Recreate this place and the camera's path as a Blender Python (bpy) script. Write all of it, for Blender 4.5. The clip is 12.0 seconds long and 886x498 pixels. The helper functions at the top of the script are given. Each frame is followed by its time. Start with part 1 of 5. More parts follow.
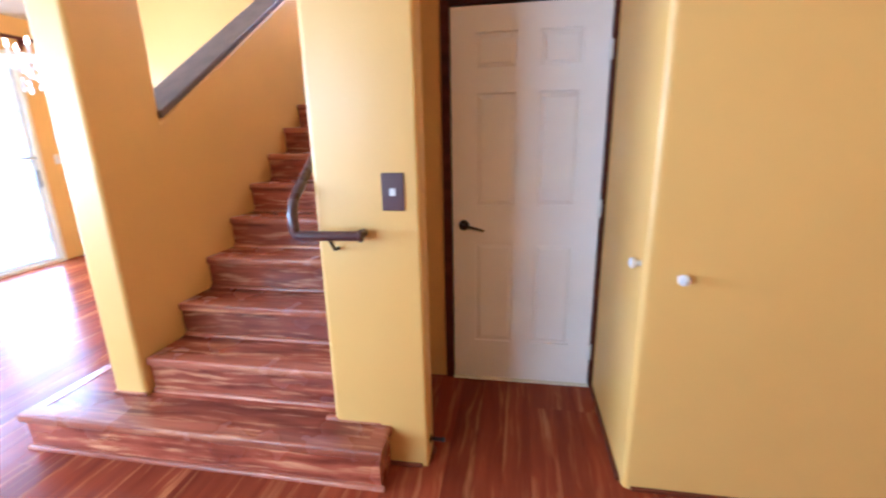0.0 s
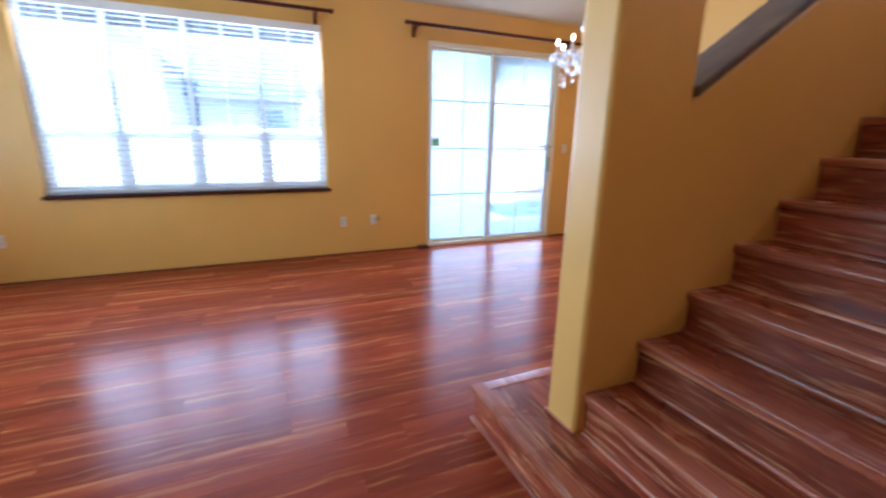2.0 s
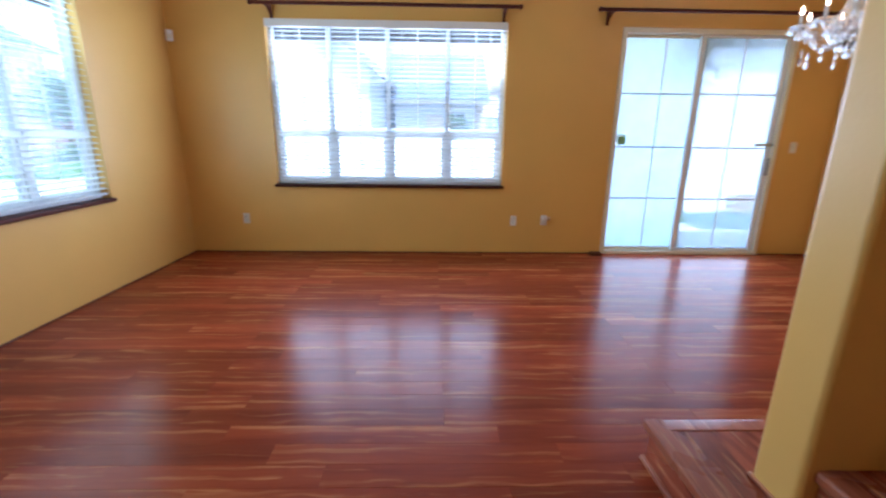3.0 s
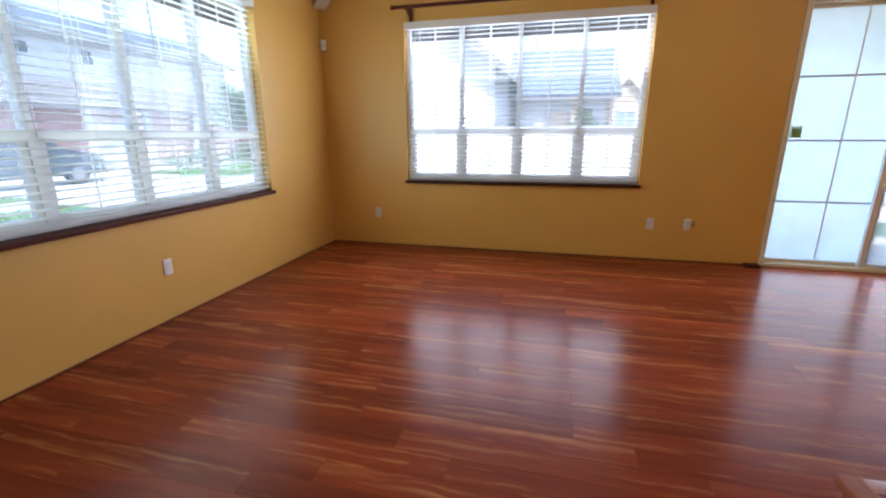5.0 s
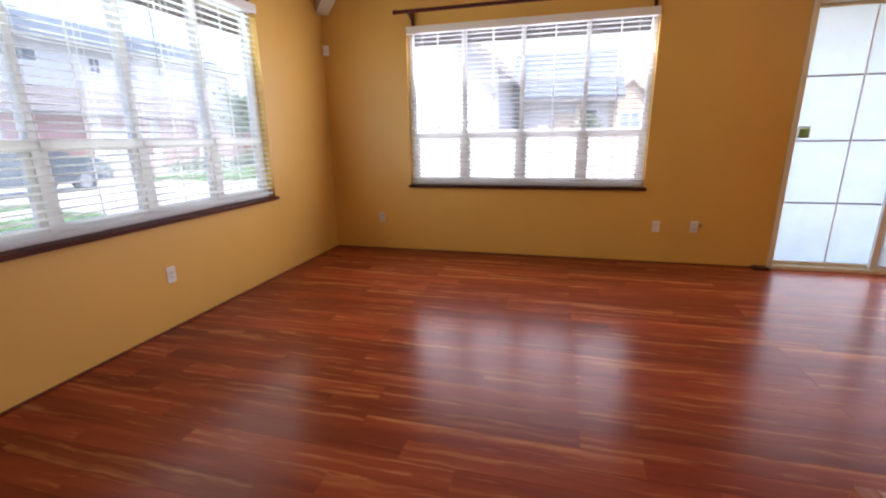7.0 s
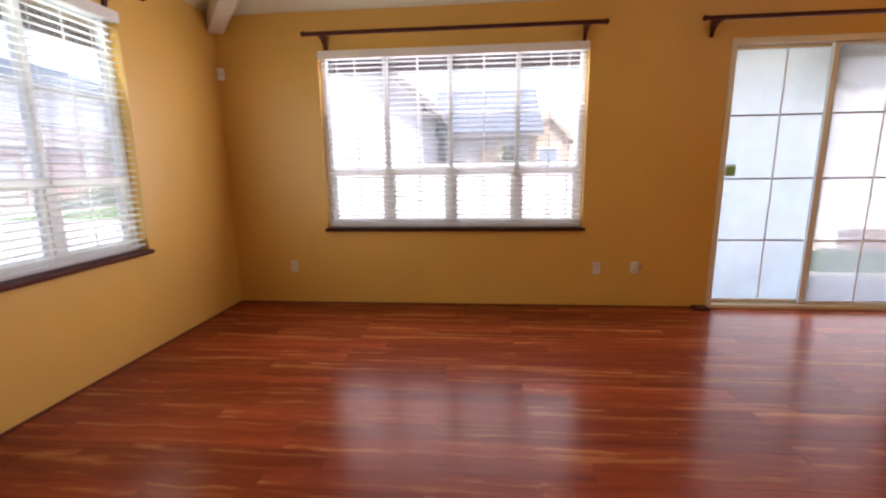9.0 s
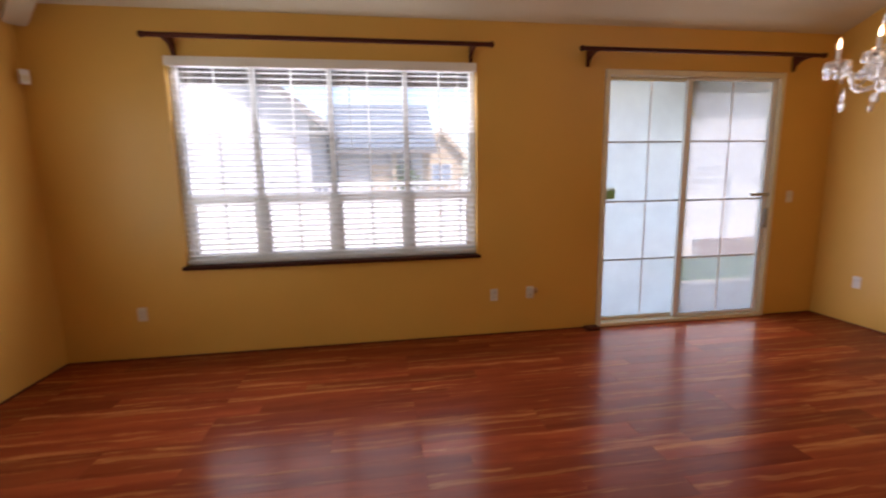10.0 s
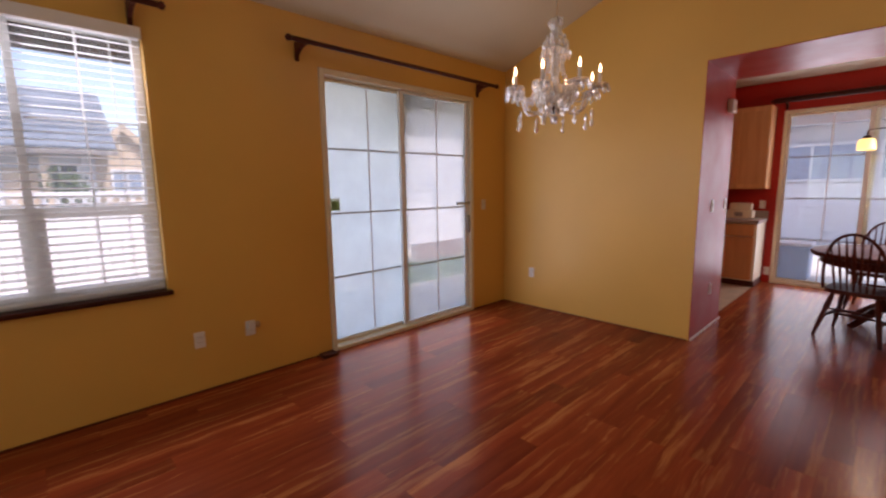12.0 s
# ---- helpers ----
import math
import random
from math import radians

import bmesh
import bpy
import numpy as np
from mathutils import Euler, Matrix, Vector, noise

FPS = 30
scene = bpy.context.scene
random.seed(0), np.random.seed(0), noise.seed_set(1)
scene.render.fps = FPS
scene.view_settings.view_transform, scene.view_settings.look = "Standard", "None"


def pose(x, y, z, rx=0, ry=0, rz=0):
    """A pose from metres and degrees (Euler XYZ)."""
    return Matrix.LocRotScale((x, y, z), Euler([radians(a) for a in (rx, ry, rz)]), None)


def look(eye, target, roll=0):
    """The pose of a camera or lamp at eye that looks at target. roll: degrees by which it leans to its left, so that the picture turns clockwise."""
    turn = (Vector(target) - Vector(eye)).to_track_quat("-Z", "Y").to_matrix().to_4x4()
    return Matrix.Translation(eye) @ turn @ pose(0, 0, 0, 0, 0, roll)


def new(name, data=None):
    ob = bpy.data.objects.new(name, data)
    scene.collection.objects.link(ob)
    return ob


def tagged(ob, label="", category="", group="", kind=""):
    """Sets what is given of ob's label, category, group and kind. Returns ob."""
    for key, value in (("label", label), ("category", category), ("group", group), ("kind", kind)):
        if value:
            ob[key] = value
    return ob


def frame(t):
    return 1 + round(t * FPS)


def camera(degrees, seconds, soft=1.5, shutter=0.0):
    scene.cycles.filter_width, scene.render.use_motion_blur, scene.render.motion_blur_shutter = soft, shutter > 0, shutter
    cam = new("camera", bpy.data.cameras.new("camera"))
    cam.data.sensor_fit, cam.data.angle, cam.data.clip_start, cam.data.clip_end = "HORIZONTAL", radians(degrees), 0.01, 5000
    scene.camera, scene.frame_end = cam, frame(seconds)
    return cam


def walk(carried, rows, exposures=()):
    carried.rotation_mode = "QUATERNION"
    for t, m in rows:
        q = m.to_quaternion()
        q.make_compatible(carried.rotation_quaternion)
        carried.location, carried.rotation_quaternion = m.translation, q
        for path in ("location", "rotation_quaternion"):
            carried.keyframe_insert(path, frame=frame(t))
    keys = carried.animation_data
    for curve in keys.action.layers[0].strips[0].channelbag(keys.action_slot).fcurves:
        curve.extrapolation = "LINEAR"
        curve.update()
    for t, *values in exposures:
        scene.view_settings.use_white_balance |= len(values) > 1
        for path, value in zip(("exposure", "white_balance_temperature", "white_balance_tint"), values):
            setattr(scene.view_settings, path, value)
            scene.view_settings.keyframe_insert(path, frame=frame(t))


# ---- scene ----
cam = camera(92.0, 12.0, soft=2.2, shutter=0.4)
PATH = [
    (0, (5.614, 2.248, 1.415), (5.28, 4.154, 0.908), -1.2),
    (0.5, (5.495, 2.441, 1.388), (4.794, 4.244, 0.879), -0.4),
    (1, (5.293, 2.628, 1.393), (4.236, 4.263, 0.936), 0.9),
    (1.5, (5.118, 2.693, 1.382), (3.66, 3.972, 0.892), 0.6),
    (2, (4.974, 2.732, 1.38), (3.207, 3.518, 0.87), 1.1),
    (2.5, (4.895, 2.723, 1.388), (3.011, 3.116, 0.843), 1.3),
    (3, (4.851, 2.741, 1.331), (2.919, 2.788, 0.818), 0.7),
    (3.5, (4.84, 2.696, 1.321), (2.918, 2.492, 0.809), 0.3),
    (5.5, (4.8, 2.633, 1.299), (2.929, 2.151, 0.784), -0.3),
    (6, (4.806, 2.624, 1.302), (2.935, 2.137, 0.792), -0.4),
    (6.5, (4.807, 2.643, 1.311), (2.939, 2.136, 0.804), -0.8),
    (8.5, (4.379, 2.579, 1.321), (2.45, 2.271, 0.891), -1.0),
    (9, (4.186, 2.532, 1.36), (2.228, 2.36, 0.992), -0.8),
    (9.5, (3.984, 2.573, 1.397), (2.011, 2.595, 1.071), -1.0),
    (10, (3.82, 2.612, 1.459), (1.866, 2.906, 1.146), -1.0),
    (10.5, (3.671, 2.608, 1.474), (1.821, 3.315, 1.198), -1.9),
    (11, (3.528, 2.669, 1.442), (1.804, 3.645, 1.167), -0.9),
    (11.5, (3.405, 2.816, 1.447), (1.838, 4.033, 1.198), -1.3),
    (12, (3.353, 2.891, 1.449), (1.924, 4.26, 1.165), -0.8),
]
EXPOSURES = [
    (0, 3.8, 4450, 18),
    (0.5, 3.76, 4470, 17),
    (1, 3.4, 4560, 15),
    (1.5, 2.95, 4720, 17),
    (2, 2.42, 4800, 16),
    (2.5, 2.12, 4830, 15),
    (3, 2.02, 4920, 14),
    (3.5, 1.82, 5140, 14),
    (5.5, 1.7, 6050, 19),
    (6.5, 1.72, 6400, 24),
    (8.5, 1.65, 6900, 29),
    (9.5, 1.42, 7050, 29),
    (10.5, 1.13, 6950, 28),
    (11, 1.06, 7000, 30),
    (12, 0.98, 7000, 33),
]
walk(cam, [(t, look(eye, target, roll)) for t, eye, target, roll in PATH], EXPOSURES)
# ---------- light ----------
world = bpy.data.worlds.new("World")
scene.world = world
world.use_nodes = True
wn = world.node_tree
sky = wn.nodes.new("ShaderNodeTexSky")
sky.sky_type = "NISHITA"
sky.sun_disc = False
sky.sun_elevation = radians(57)
sky.sun_rotation = radians(67)
sky.dust_density = 2.0
wn.links.new(sky.outputs[0], wn.nodes["Background"].inputs[0])
wn.nodes["Background"].inputs[1].default_value = 0.165

sun_data = bpy.data.lights.new("sun", "SUN")
sun_data.energy = 2.6
sun_data.angle = radians(3.0)
sun_data.color = (1.0, 0.98, 0.95)
sun = new("sun", sun_data)
sun.matrix_world = look((38, 16, 64), (0, 0, 0))


def window_light(name, centre, target, width, height, watts, colour=(0.82, 0.93, 1.0)):
    d = bpy.data.lights.new(name, "AREA")
    d.shape, d.size, d.size_y, d.energy = "RECTANGLE", width, height, watts
    d.color = colour
    ob = new(name, d)
    ob.matrix_world = look(centre, target)
    return ob


# sky light in the openings, bay by bay; lawns and trees tinge that of the street side
LAWN_LIGHT = (0.76, 1.0, 0.86)
for k in range(4):
    u = 0.335 + 0.6275 * k
    window_light("daylight_west_window", (0.032, 1.0 + u, 1.62), (3, 1.0 + u, 2.2), 0.54, 1.5, 4.9)
    window_light("daylight_west_blind", (-0.064, 1.0 + u, 1.62), (3, 1.0 + u, 1.62), 0.54, 1.5, 1.6)
    window_light("daylight_south_window", (3.665 - u, 0.032, 1.62), (3.665 - u, 3, 2.2), 0.54, 1.5, 2.0, LAWN_LIGHT)
    window_light("daylight_south_blind", (3.665 - u, -0.064, 1.62), (3.665 - u, 3, 1.62), 0.54, 1.5, 1.2, LAWN_LIGHT)
for k in range(2):
    u = 0.47 + 0.92 * k
    window_light("daylight_patio_door", (0.018, 4.715 + u, 1.22), (3, 4.715 + u, 1.22), 0.80, 2.3, 4.8)
    window_light("daylight_kitchen_door", (2.22 + u, 10.602, 1.22), (2.22 + u, 8, 1.22), 0.80, 2.3, 6.5)
# Added to brighten the stairs, through a landing window that is out of view.
window_light("unseen_landing_light", (4.30, 7.16, 3.75), (4.30, 4.0, 2.2), 0.74, 0.94, 3.6)
bulb_data = bpy.data.lights.new("kitchen_pendant_bulb", "POINT")
bulb_data.energy, bulb_data.shadow_soft_size, bulb_data.color = 9.0, 0.08, (1.0, 0.8, 0.55)
new("kitchen_pendant_bulb", bulb_data).location = (3.45, 8.93, 1.74)
candle_data = bpy.data.lights.new("chandelier_candles", "POINT")
candle_data.energy, candle_data.shadow_soft_size, candle_data.color = 0.8, 0.3, (1.0, 0.55, 0.24)
new("chandelier_candles", candle_data).location = (1.622, 5.672, 2.3)

# ---------- materials ----------
def material(name):
    m = bpy.data.materials.new(name)
    m.use_nodes = True
    nt = m.node_tree
    return m, nt, nt.nodes["Principled BSDF"]


def mix_colour(nt, fac, a, b, blend="MIX"):
    m = nt.nodes.new("ShaderNodeMix")
    m.data_type, m.blend_type = "RGBA", blend
    for sock, val in ((m.inputs[0], fac), (m.inputs[6], a), (m.inputs[7], b)):
        if isinstance(val, bpy.types.NodeSocket):
            nt.links.new(val, sock)
        elif isinstance(val, (int, float)):
            sock.default_value = val
        else:
            sock.default_value = (*val, 1)
    return m.outputs[2]


def ramp(nt, src, stops):
    r = nt.nodes.new("ShaderNodeValToRGB")
    while len(r.color_ramp.elements) < len(stops):
        r.color_ramp.elements.new(0.5)
    for e, (p, c) in zip(r.color_ramp.elements, stops):
        e.position = p
        e.color = (c, c, c, 1) if isinstance(c, (int, float)) else (*c, 1)
    nt.links.new(src, r.inputs[0])
    return r.outputs[0]


def bump(nt, p, height, strength, dist=0.002):
    b = nt.nodes.new("ShaderNodeBump")
    b.inputs["Strength"].default_value, b.inputs["Distance"].default_value = strength, dist
    nt.links.new(height, b.inputs["Height"])
    nt.links.new(b.outputs[0], p.inputs["Normal"])


def coords(nt, scale=(1, 1, 1), kind="Object"):
    tc = nt.nodes.new("ShaderNodeTexCoord")
    mp = nt.nodes.new("ShaderNodeMapping")
    mp.inputs["Scale"].default_value = scale
    nt.links.new(tc.outputs[kind], mp.inputs[0])
    return mp.outputs[0]


def noise_tex(nt, vec, scale, detail=3.0, rough=0.5, w=None):
    n = nt.nodes.new("ShaderNodeTexNoise")
    if w is not None:
        n.noise_dimensions = "4D"
        nt.links.new(w, n.inputs["W"])
    n.inputs["Scale"].default_value, n.inputs["Detail"].default_value = scale, detail
    n.inputs["Roughness"].default_value = rough
    nt.links.new(vec, n.inputs["Vector"])
    return n.outputs[0]


def plain(name, colour, rough=0.5, metal=0.0, vary=0.12, size=6.0, grain=160.0, relief=0.08, coat=0.0, spec=0.5):
    """A surface with soft mottling and a fine grain."""
    m, nt, p = material(name)
    v = coords(nt)
    big = ramp(nt, noise_tex(nt, v, size), [(0.3, 1 - vary), (0.7, 1 + vary * 0.4)])
    c = mix_colour(nt, 1.0, colour, big, "MULTIPLY")
    nt.links.new(c, p.inputs["Base Color"])
    fine = noise_tex(nt, v, grain, 2)
    r = ramp(nt, noise_tex(nt, v, size * 2.3), [(0.3, max(0.02, rough - 0.07)), (0.7, min(1, rough + 0.07))])
    nt.links.new(r, p.inputs["Roughness"])
    p.inputs["Metallic"].default_value = metal
    p.inputs["Coat Weight"].default_value = coat
    p.inputs["Specular IOR Level"].default_value = spec
    if relief:
        bump(nt, p, fine, relief)
    return m


def wood(name, dark, mid, light, along=1, rough=0.28, streak=0.5, coat=0.3, fine_scale=1.0, vary=0.25, spec=0.4, run=1.0, coat_rough=0.15, wave=0.05):
    """Streaky wood, grain along the given local axis; each plank differs."""
    m, nt, p = material(name)
    info = nt.nodes.new("ShaderNodeObjectInfo")
    geo = nt.nodes.new("ShaderNodeNewGeometry")
    a = nt.nodes.new("ShaderNodeMath")
    a.operation = "MULTIPLY_ADD"
    nt.links.new(info.outputs["Random"], a.inputs[0])
    a.inputs[1].default_value = 61.0
    isl = nt.nodes.new("ShaderNodeMath")
    isl.operation = "MULTIPLY"
    nt.links.new(geo.outputs["Random Per Island"], isl.inputs[0])
    isl.inputs[1].default_value = 83.0
    nt.links.new(isl.outputs[0], a.inputs[2])
    w = a.outputs[0]
    base = coords(nt)
    warp = nt.nodes.new("ShaderNodeTexNoise")
    warp.noise_dimensions = "4D"
    warp.inputs["Scale"].default_value, warp.inputs["Detail"].default_value = 3.2, 2.0
    nt.links.new(base, warp.inputs["Vector"])
    nt.links.new(w, warp.inputs["W"])
    off = nt.nodes.new("ShaderNodeVectorMath")
    off.operation = "MULTIPLY_ADD"
    nt.links.new(warp.outputs["Color"], off.inputs[0])
    off.inputs[1].default_value = (wave, wave, wave)
    nt.links.new(base, off.inputs[2])

    def stretched(across, length):
        s = [across * fine_scale] * 3
        s[along] = length * run * fine_scale
        mp = nt.nodes.new("ShaderNodeMapping")
        mp.inputs["Scale"].default_value = s
        nt.links.new(off.outputs[0], mp.inputs[0])
        return mp.outputs[0]

    n1 = noise_tex(nt, stretched(16.0, 1.0), 1.0, 3, 0.5, w)
    n3 = noise_tex(nt, stretched(27.0, 1.0), 1.0, 3, 0.55, w)
    n2 = noise_tex(nt, stretched(150.0, 5.0), 1.0, 3, 0.6, w)
    c = mix_colour(nt, ramp(nt, n1, [(0.3, 0.0), (0.58, 1.0)]), dark, mid)
    c = mix_colour(nt, ramp(nt, n3, [(0.54, 0.0), (0.68, streak)]), c, light)
    c = mix_colour(nt, ramp(nt, n1, [(0.6, 0.0), (0.7, streak * 0.7)]), c, light)
    c = mix_colour(nt, ramp(nt, n2, [(0.35, 0.25), (0.6, 0.0)]), c, dark)
    tone = nt.nodes.new("ShaderNodeMath")
    tone.operation = "FRACT"
    nt.links.new(w, tone.inputs[0])
    c = mix_colour(nt, 1.0, c, ramp(nt, tone.outputs[0], [(0.0, 1 - vary), (1.0, 1 + vary)]), "MULTIPLY")
    nt.links.new(c, p.inputs["Base Color"])
    smear = noise_tex(nt, coords(nt, (1, 1, 1)), 3.0, 3)
    nt.links.new(ramp(nt, smear, [(0.3, rough - 0.05), (0.7, rough + 0.07)]), p.inputs["Roughness"])
    p.inputs["Coat Weight"].default_value = coat
    p.inputs["Coat Roughness"].default_value = coat_rough
    p.inputs["Specular IOR Level"].default_value = spec
    bump(nt, p, n2, 0.05, 0.001)
    return m


def painted_wall(name, colour, rough, relief=0.25, scuffs=0.12):
    """Rolled paint over a light orange-peel texture, with faint scuffs."""
    m, nt, p = material(name)
    v = coords(nt)
    big = ramp(nt, noise_tex(nt, v, 1.1, 4), [(0.3, 0.94), (0.7, 1.03)])
    c = mix_colour(nt, 1.0, colour, big, "MULTIPLY")
    scuff = ramp(nt, noise_tex(nt, v, 7.0, 6, 0.7), [(0.66, 0.0), (0.8, scuffs)])
    c = mix_colour(nt, scuff, c, [x * 0.7 for x in colour])
    nt.links.new(c, p.inputs["Base Color"])
    nt.links.new(ramp(nt, noise_tex(nt, v, 4.0), [(0.3, rough - 0.05), (0.7, rough + 0.05)]), p.inputs["Roughness"])
    bump(nt, p, noise_tex(nt, v, 55.0, 3), relief, 0.002)
    return m


def glass(name, tint=(1, 1, 1), rough=0.0):
    m, nt, p = material(name)
    p.inputs["Base Color"].default_value = (*tint, 1)
    p.inputs["Transmission Weight"].default_value = 1.0
    p.inputs["Roughness"].default_value = rough
    p.inputs["IOR"].default_value = 1.45
    return m


def glow(name, colour, strength):
    m, nt, p = material(name)
    p.inputs["Base Color"].default_value = (*colour, 1)
    p.inputs["Emission Color"].default_value = (*colour, 1)
    p.inputs["Emission Strength"].default_value = strength
    p.inputs["Roughness"].default_value = 0.4
    return m


YELLOW = painted_wall("yellow_wall_paint", (0.72, 0.412, 0.096), 0.42)
RED = painted_wall("red_wall_paint", (0.42, 0.03, 0.02), 0.34, 0.0, 0.0)
RED.node_tree.nodes["Principled BSDF"].inputs["Specular IOR Level"].default_value = 0.19
CEIL = painted_wall("white_ceiling_paint", (0.67, 0.60, 0.46), 0.8, 0.5)
CREAM = plain("cream_vinyl", (0.80, 0.72, 0.55), 0.4, vary=0.05)
VINYL = plain("white_vinyl", (0.82, 0.82, 0.82), 0.35, vary=0.05)
DOORW = plain("white_door_paint", (0.88, 0.79, 0.75), 0.38, vary=0.05, size=3)
PLATE = plain("white_plastic", (0.74, 0.69, 0.66), 0.3, vary=0.03, relief=0.0)


def thin(m, colour, share_of_light):
    """Lets a share of the light through a thin sheet."""
    nt = m.node_tree
    t = nt.nodes.new("ShaderNodeBsdfTranslucent")
    t.inputs[0].default_value = (*colour, 1)
    mx = nt.nodes.new("ShaderNodeMixShader")
    mx.inputs[0].default_value = share_of_light
    nt.links.new(nt.nodes["Principled BSDF"].outputs[0], mx.inputs[1])
    nt.links.new(t.outputs[0], mx.inputs[2])
    nt.links.new(mx.outputs[0], nt.nodes["Material Output"].inputs[0])
    return m


BLIND = thin(plain("white_blind_slat", (0.88, 0.88, 0.88), 0.4, vary=0.03), (0.9, 0.9, 0.9), 0.35)
VALANCE = plain("white_valance", (0.84, 0.80, 0.78), 0.4, vary=0.03)
FLOORW = wood("red_brown_floor_board", (0.175, 0.026, 0.009), (0.265, 0.050, 0.0155), (0.46, 0.165, 0.048), 1, 0.2, 0.85, 0.08, spec=0.062, vary=0.2, fine_scale=0.95, run=0.9, coat_rough=0.42, wave=0.06)
STAIRW = wood("red_brown_stair_board", (0.13, 0.022, 0.011), (0.33, 0.078, 0.035), (0.64, 0.30, 0.135), 0, 0.24, 0.9, 0.05, fine_scale=1.5, run=2.0)
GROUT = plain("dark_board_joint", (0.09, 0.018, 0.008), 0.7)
DARKTRIM = wood("dark_stained_trim", (0.04, 0.008, 0.005), (0.075, 0.016, 0.009), (0.11, 0.028, 0.014), 0, 0.42, 0.3, 0.0, spec=0.15)
CAPW = wood("grey_brown_cap_board", (0.10, 0.065, 0.055), (0.16, 0.11, 0.095), (0.21, 0.15, 0.13), 1, 0.4, 0.3, 0.1)
BRONZE = plain("dark_bronze", (0.035, 0.018, 0.014), 0.35, 0.7, relief=0.04)
RAILM = plain("dark_brown_rail_paint", (0.07, 0.022, 0.022), 0.3, 0.0, relief=0.04, coat=0.3)
STEEL = plain("grey_metal", (0.35, 0.35, 0.35), 0.35, 0.8)
CHROME = plain("chrome", (0.75, 0.75, 0.75), 0.12, 1.0, relief=0.0)
MUNTIN = plain("grey_muntin_bar", (0.45, 0.46, 0.46), 0.4, vary=0.05)


def hazy_glass(name, haze, tint=(0.91, 0.975, 1.0)):
    """Clear glass mixed with a pale veil that scatters part of the daylight: door screen and painted haze."""
    m, nt, p = material(name)
    p.inputs["Base Color"].default_value = (*tint, 1)
    p.inputs["Transmission Weight"].default_value = 1.0
    p.inputs["Roughness"].default_value = 0.0
    p.inputs["IOR"].default_value = 1.45
    veil = nt.nodes.new("ShaderNodeBsdfTranslucent")
    veil.inputs[0].default_value = (0.87, 0.99, 1.0, 1)
    mixer = nt.nodes.new("ShaderNodeMixShader")
    v = coords(nt)
    f = ramp(nt, noise_tex(nt, v, 2.5, 3), [(0.3, haze * 0.9), (0.7, haze * 1.08)])
    nt.links.new(f, mixer.inputs[0])
    nt.links.new(p.outputs[0], mixer.inputs[1])
    nt.links.new(veil.outputs[0], mixer.inputs[2])
    nt.links.new(mixer.outputs[0], nt.nodes["Material Output"].inputs[0])
    return m


# In the window panes the veil is haze put in to brighten the view.
PANE = hazy_glass("window_glass", 0.12)
PANE_SCREEN = hazy_glass("screened_door_glass", 0.8)
PANE_DOOR = hazy_glass("hazy_door_glass", 0.38)
CRYSTAL = glass("clear_crystal", (1, 1, 1), 0.09)
# A share stays opaque white, so the crystals' sparkle sits in the colour.
CRYSTAL.node_tree.nodes["Principled BSDF"].inputs["Transmission Weight"].default_value = 0.78
BULB = glow("lit_candle_bulb", (1.0, 0.7, 0.42), 4.5)
SHADE = glow("lit_cream_lamp_shade", (1.0, 0.74, 0.26), 0.75)
MAPLE = wood("maple_cabinet_wood", (0.56, 0.27, 0.11), (0.66, 0.345, 0.15), (0.72, 0.42, 0.21), 2, 0.4, 0.4, 0.1, vary=0.08)
COUNTER = plain("grey_laminate_worktop", (0.34, 0.30, 0.26), 0.35, vary=0.25, size=90)
TILE = plain("beige_floor_tile", (0.50, 0.38, 0.27), 0.4, vary=0.2, size=8)
CHAIRW = wood("dark_cherry_chair_wood", (0.06, 0.012, 0.008), (0.11, 0.024, 0.014), (0.16, 0.042, 0.022), 2, 0.5, 0.3, 0.0, spec=0.12)


# ---------- building helpers ----------
def box(bm, x0, x1, y0, y1, z0, z1):
    p = [(x0, y0, z0), (x1, y0, z0), (x1, y1, z0), (x0, y1, z0), (x0, y0, z1), (x1, y0, z1), (x1, y1, z1), (x0, y1, z1)]
    v = [bm.verts.new(q) for q in p]
    for f in ((0, 3, 2, 1), (4, 5, 6, 7), (0, 1, 5, 4), (1, 2, 6, 5), (2, 3, 7, 6), (3, 0, 4, 7)):
        bm.faces.new([v[i] for i in f])
    return v


def boxes(*list_of_boxes, bevel=0.0, segments=2):
    bm = bmesh.new()
    for b in list_of_boxes:
        box(bm, *b)
    if bevel:
        bmesh.ops.bevel(bm, geom=bm.edges[:], offset=bevel, segments=segments, affect="EDGES", profile=0.5)
    return bm


def extrude(poly, axis, a, b, bm=None):
    """A prism of a polygon, from a to b along an axis. The polygon's pairs fill the other two axes in order."""
    bm = bm or bmesh.new()

    def place(p, h):
        q = list(p)
        q.insert(axis, h)
        return q
    lo = [bm.verts.new(place(p, a)) for p in poly]
    hi = [bm.verts.new(place(p, b)) for p in poly]
    bm.faces.new(lo)
    bm.faces.new(hi)
    n = len(poly)
    for i in range(n):
        bm.faces.new((lo[i], lo[(i + 1) % n], hi[(i + 1) % n], hi[i]))
    bmesh.ops.recalc_face_normals(bm, faces=bm.faces[:])
    return bm


def rounded(poly, radii, seg=5):
    """A polygon with its corners rounded."""
    out = []
    n = len(poly)
    for i, p in enumerate(poly):
        r = radii[i]
        p = Vector(p)
        if r <= 0:
            out.append(tuple(p))
            continue
        a = (Vector(poly[i - 1]) - p).normalized()
        b = (Vector(poly[(i + 1) % n]) - p).normalized()
        for k in range(seg + 1):
            u = k / seg
            q = p + a * r * (1 - u) ** 2 + b * r * u ** 2
            out.append(tuple(q))
    return out


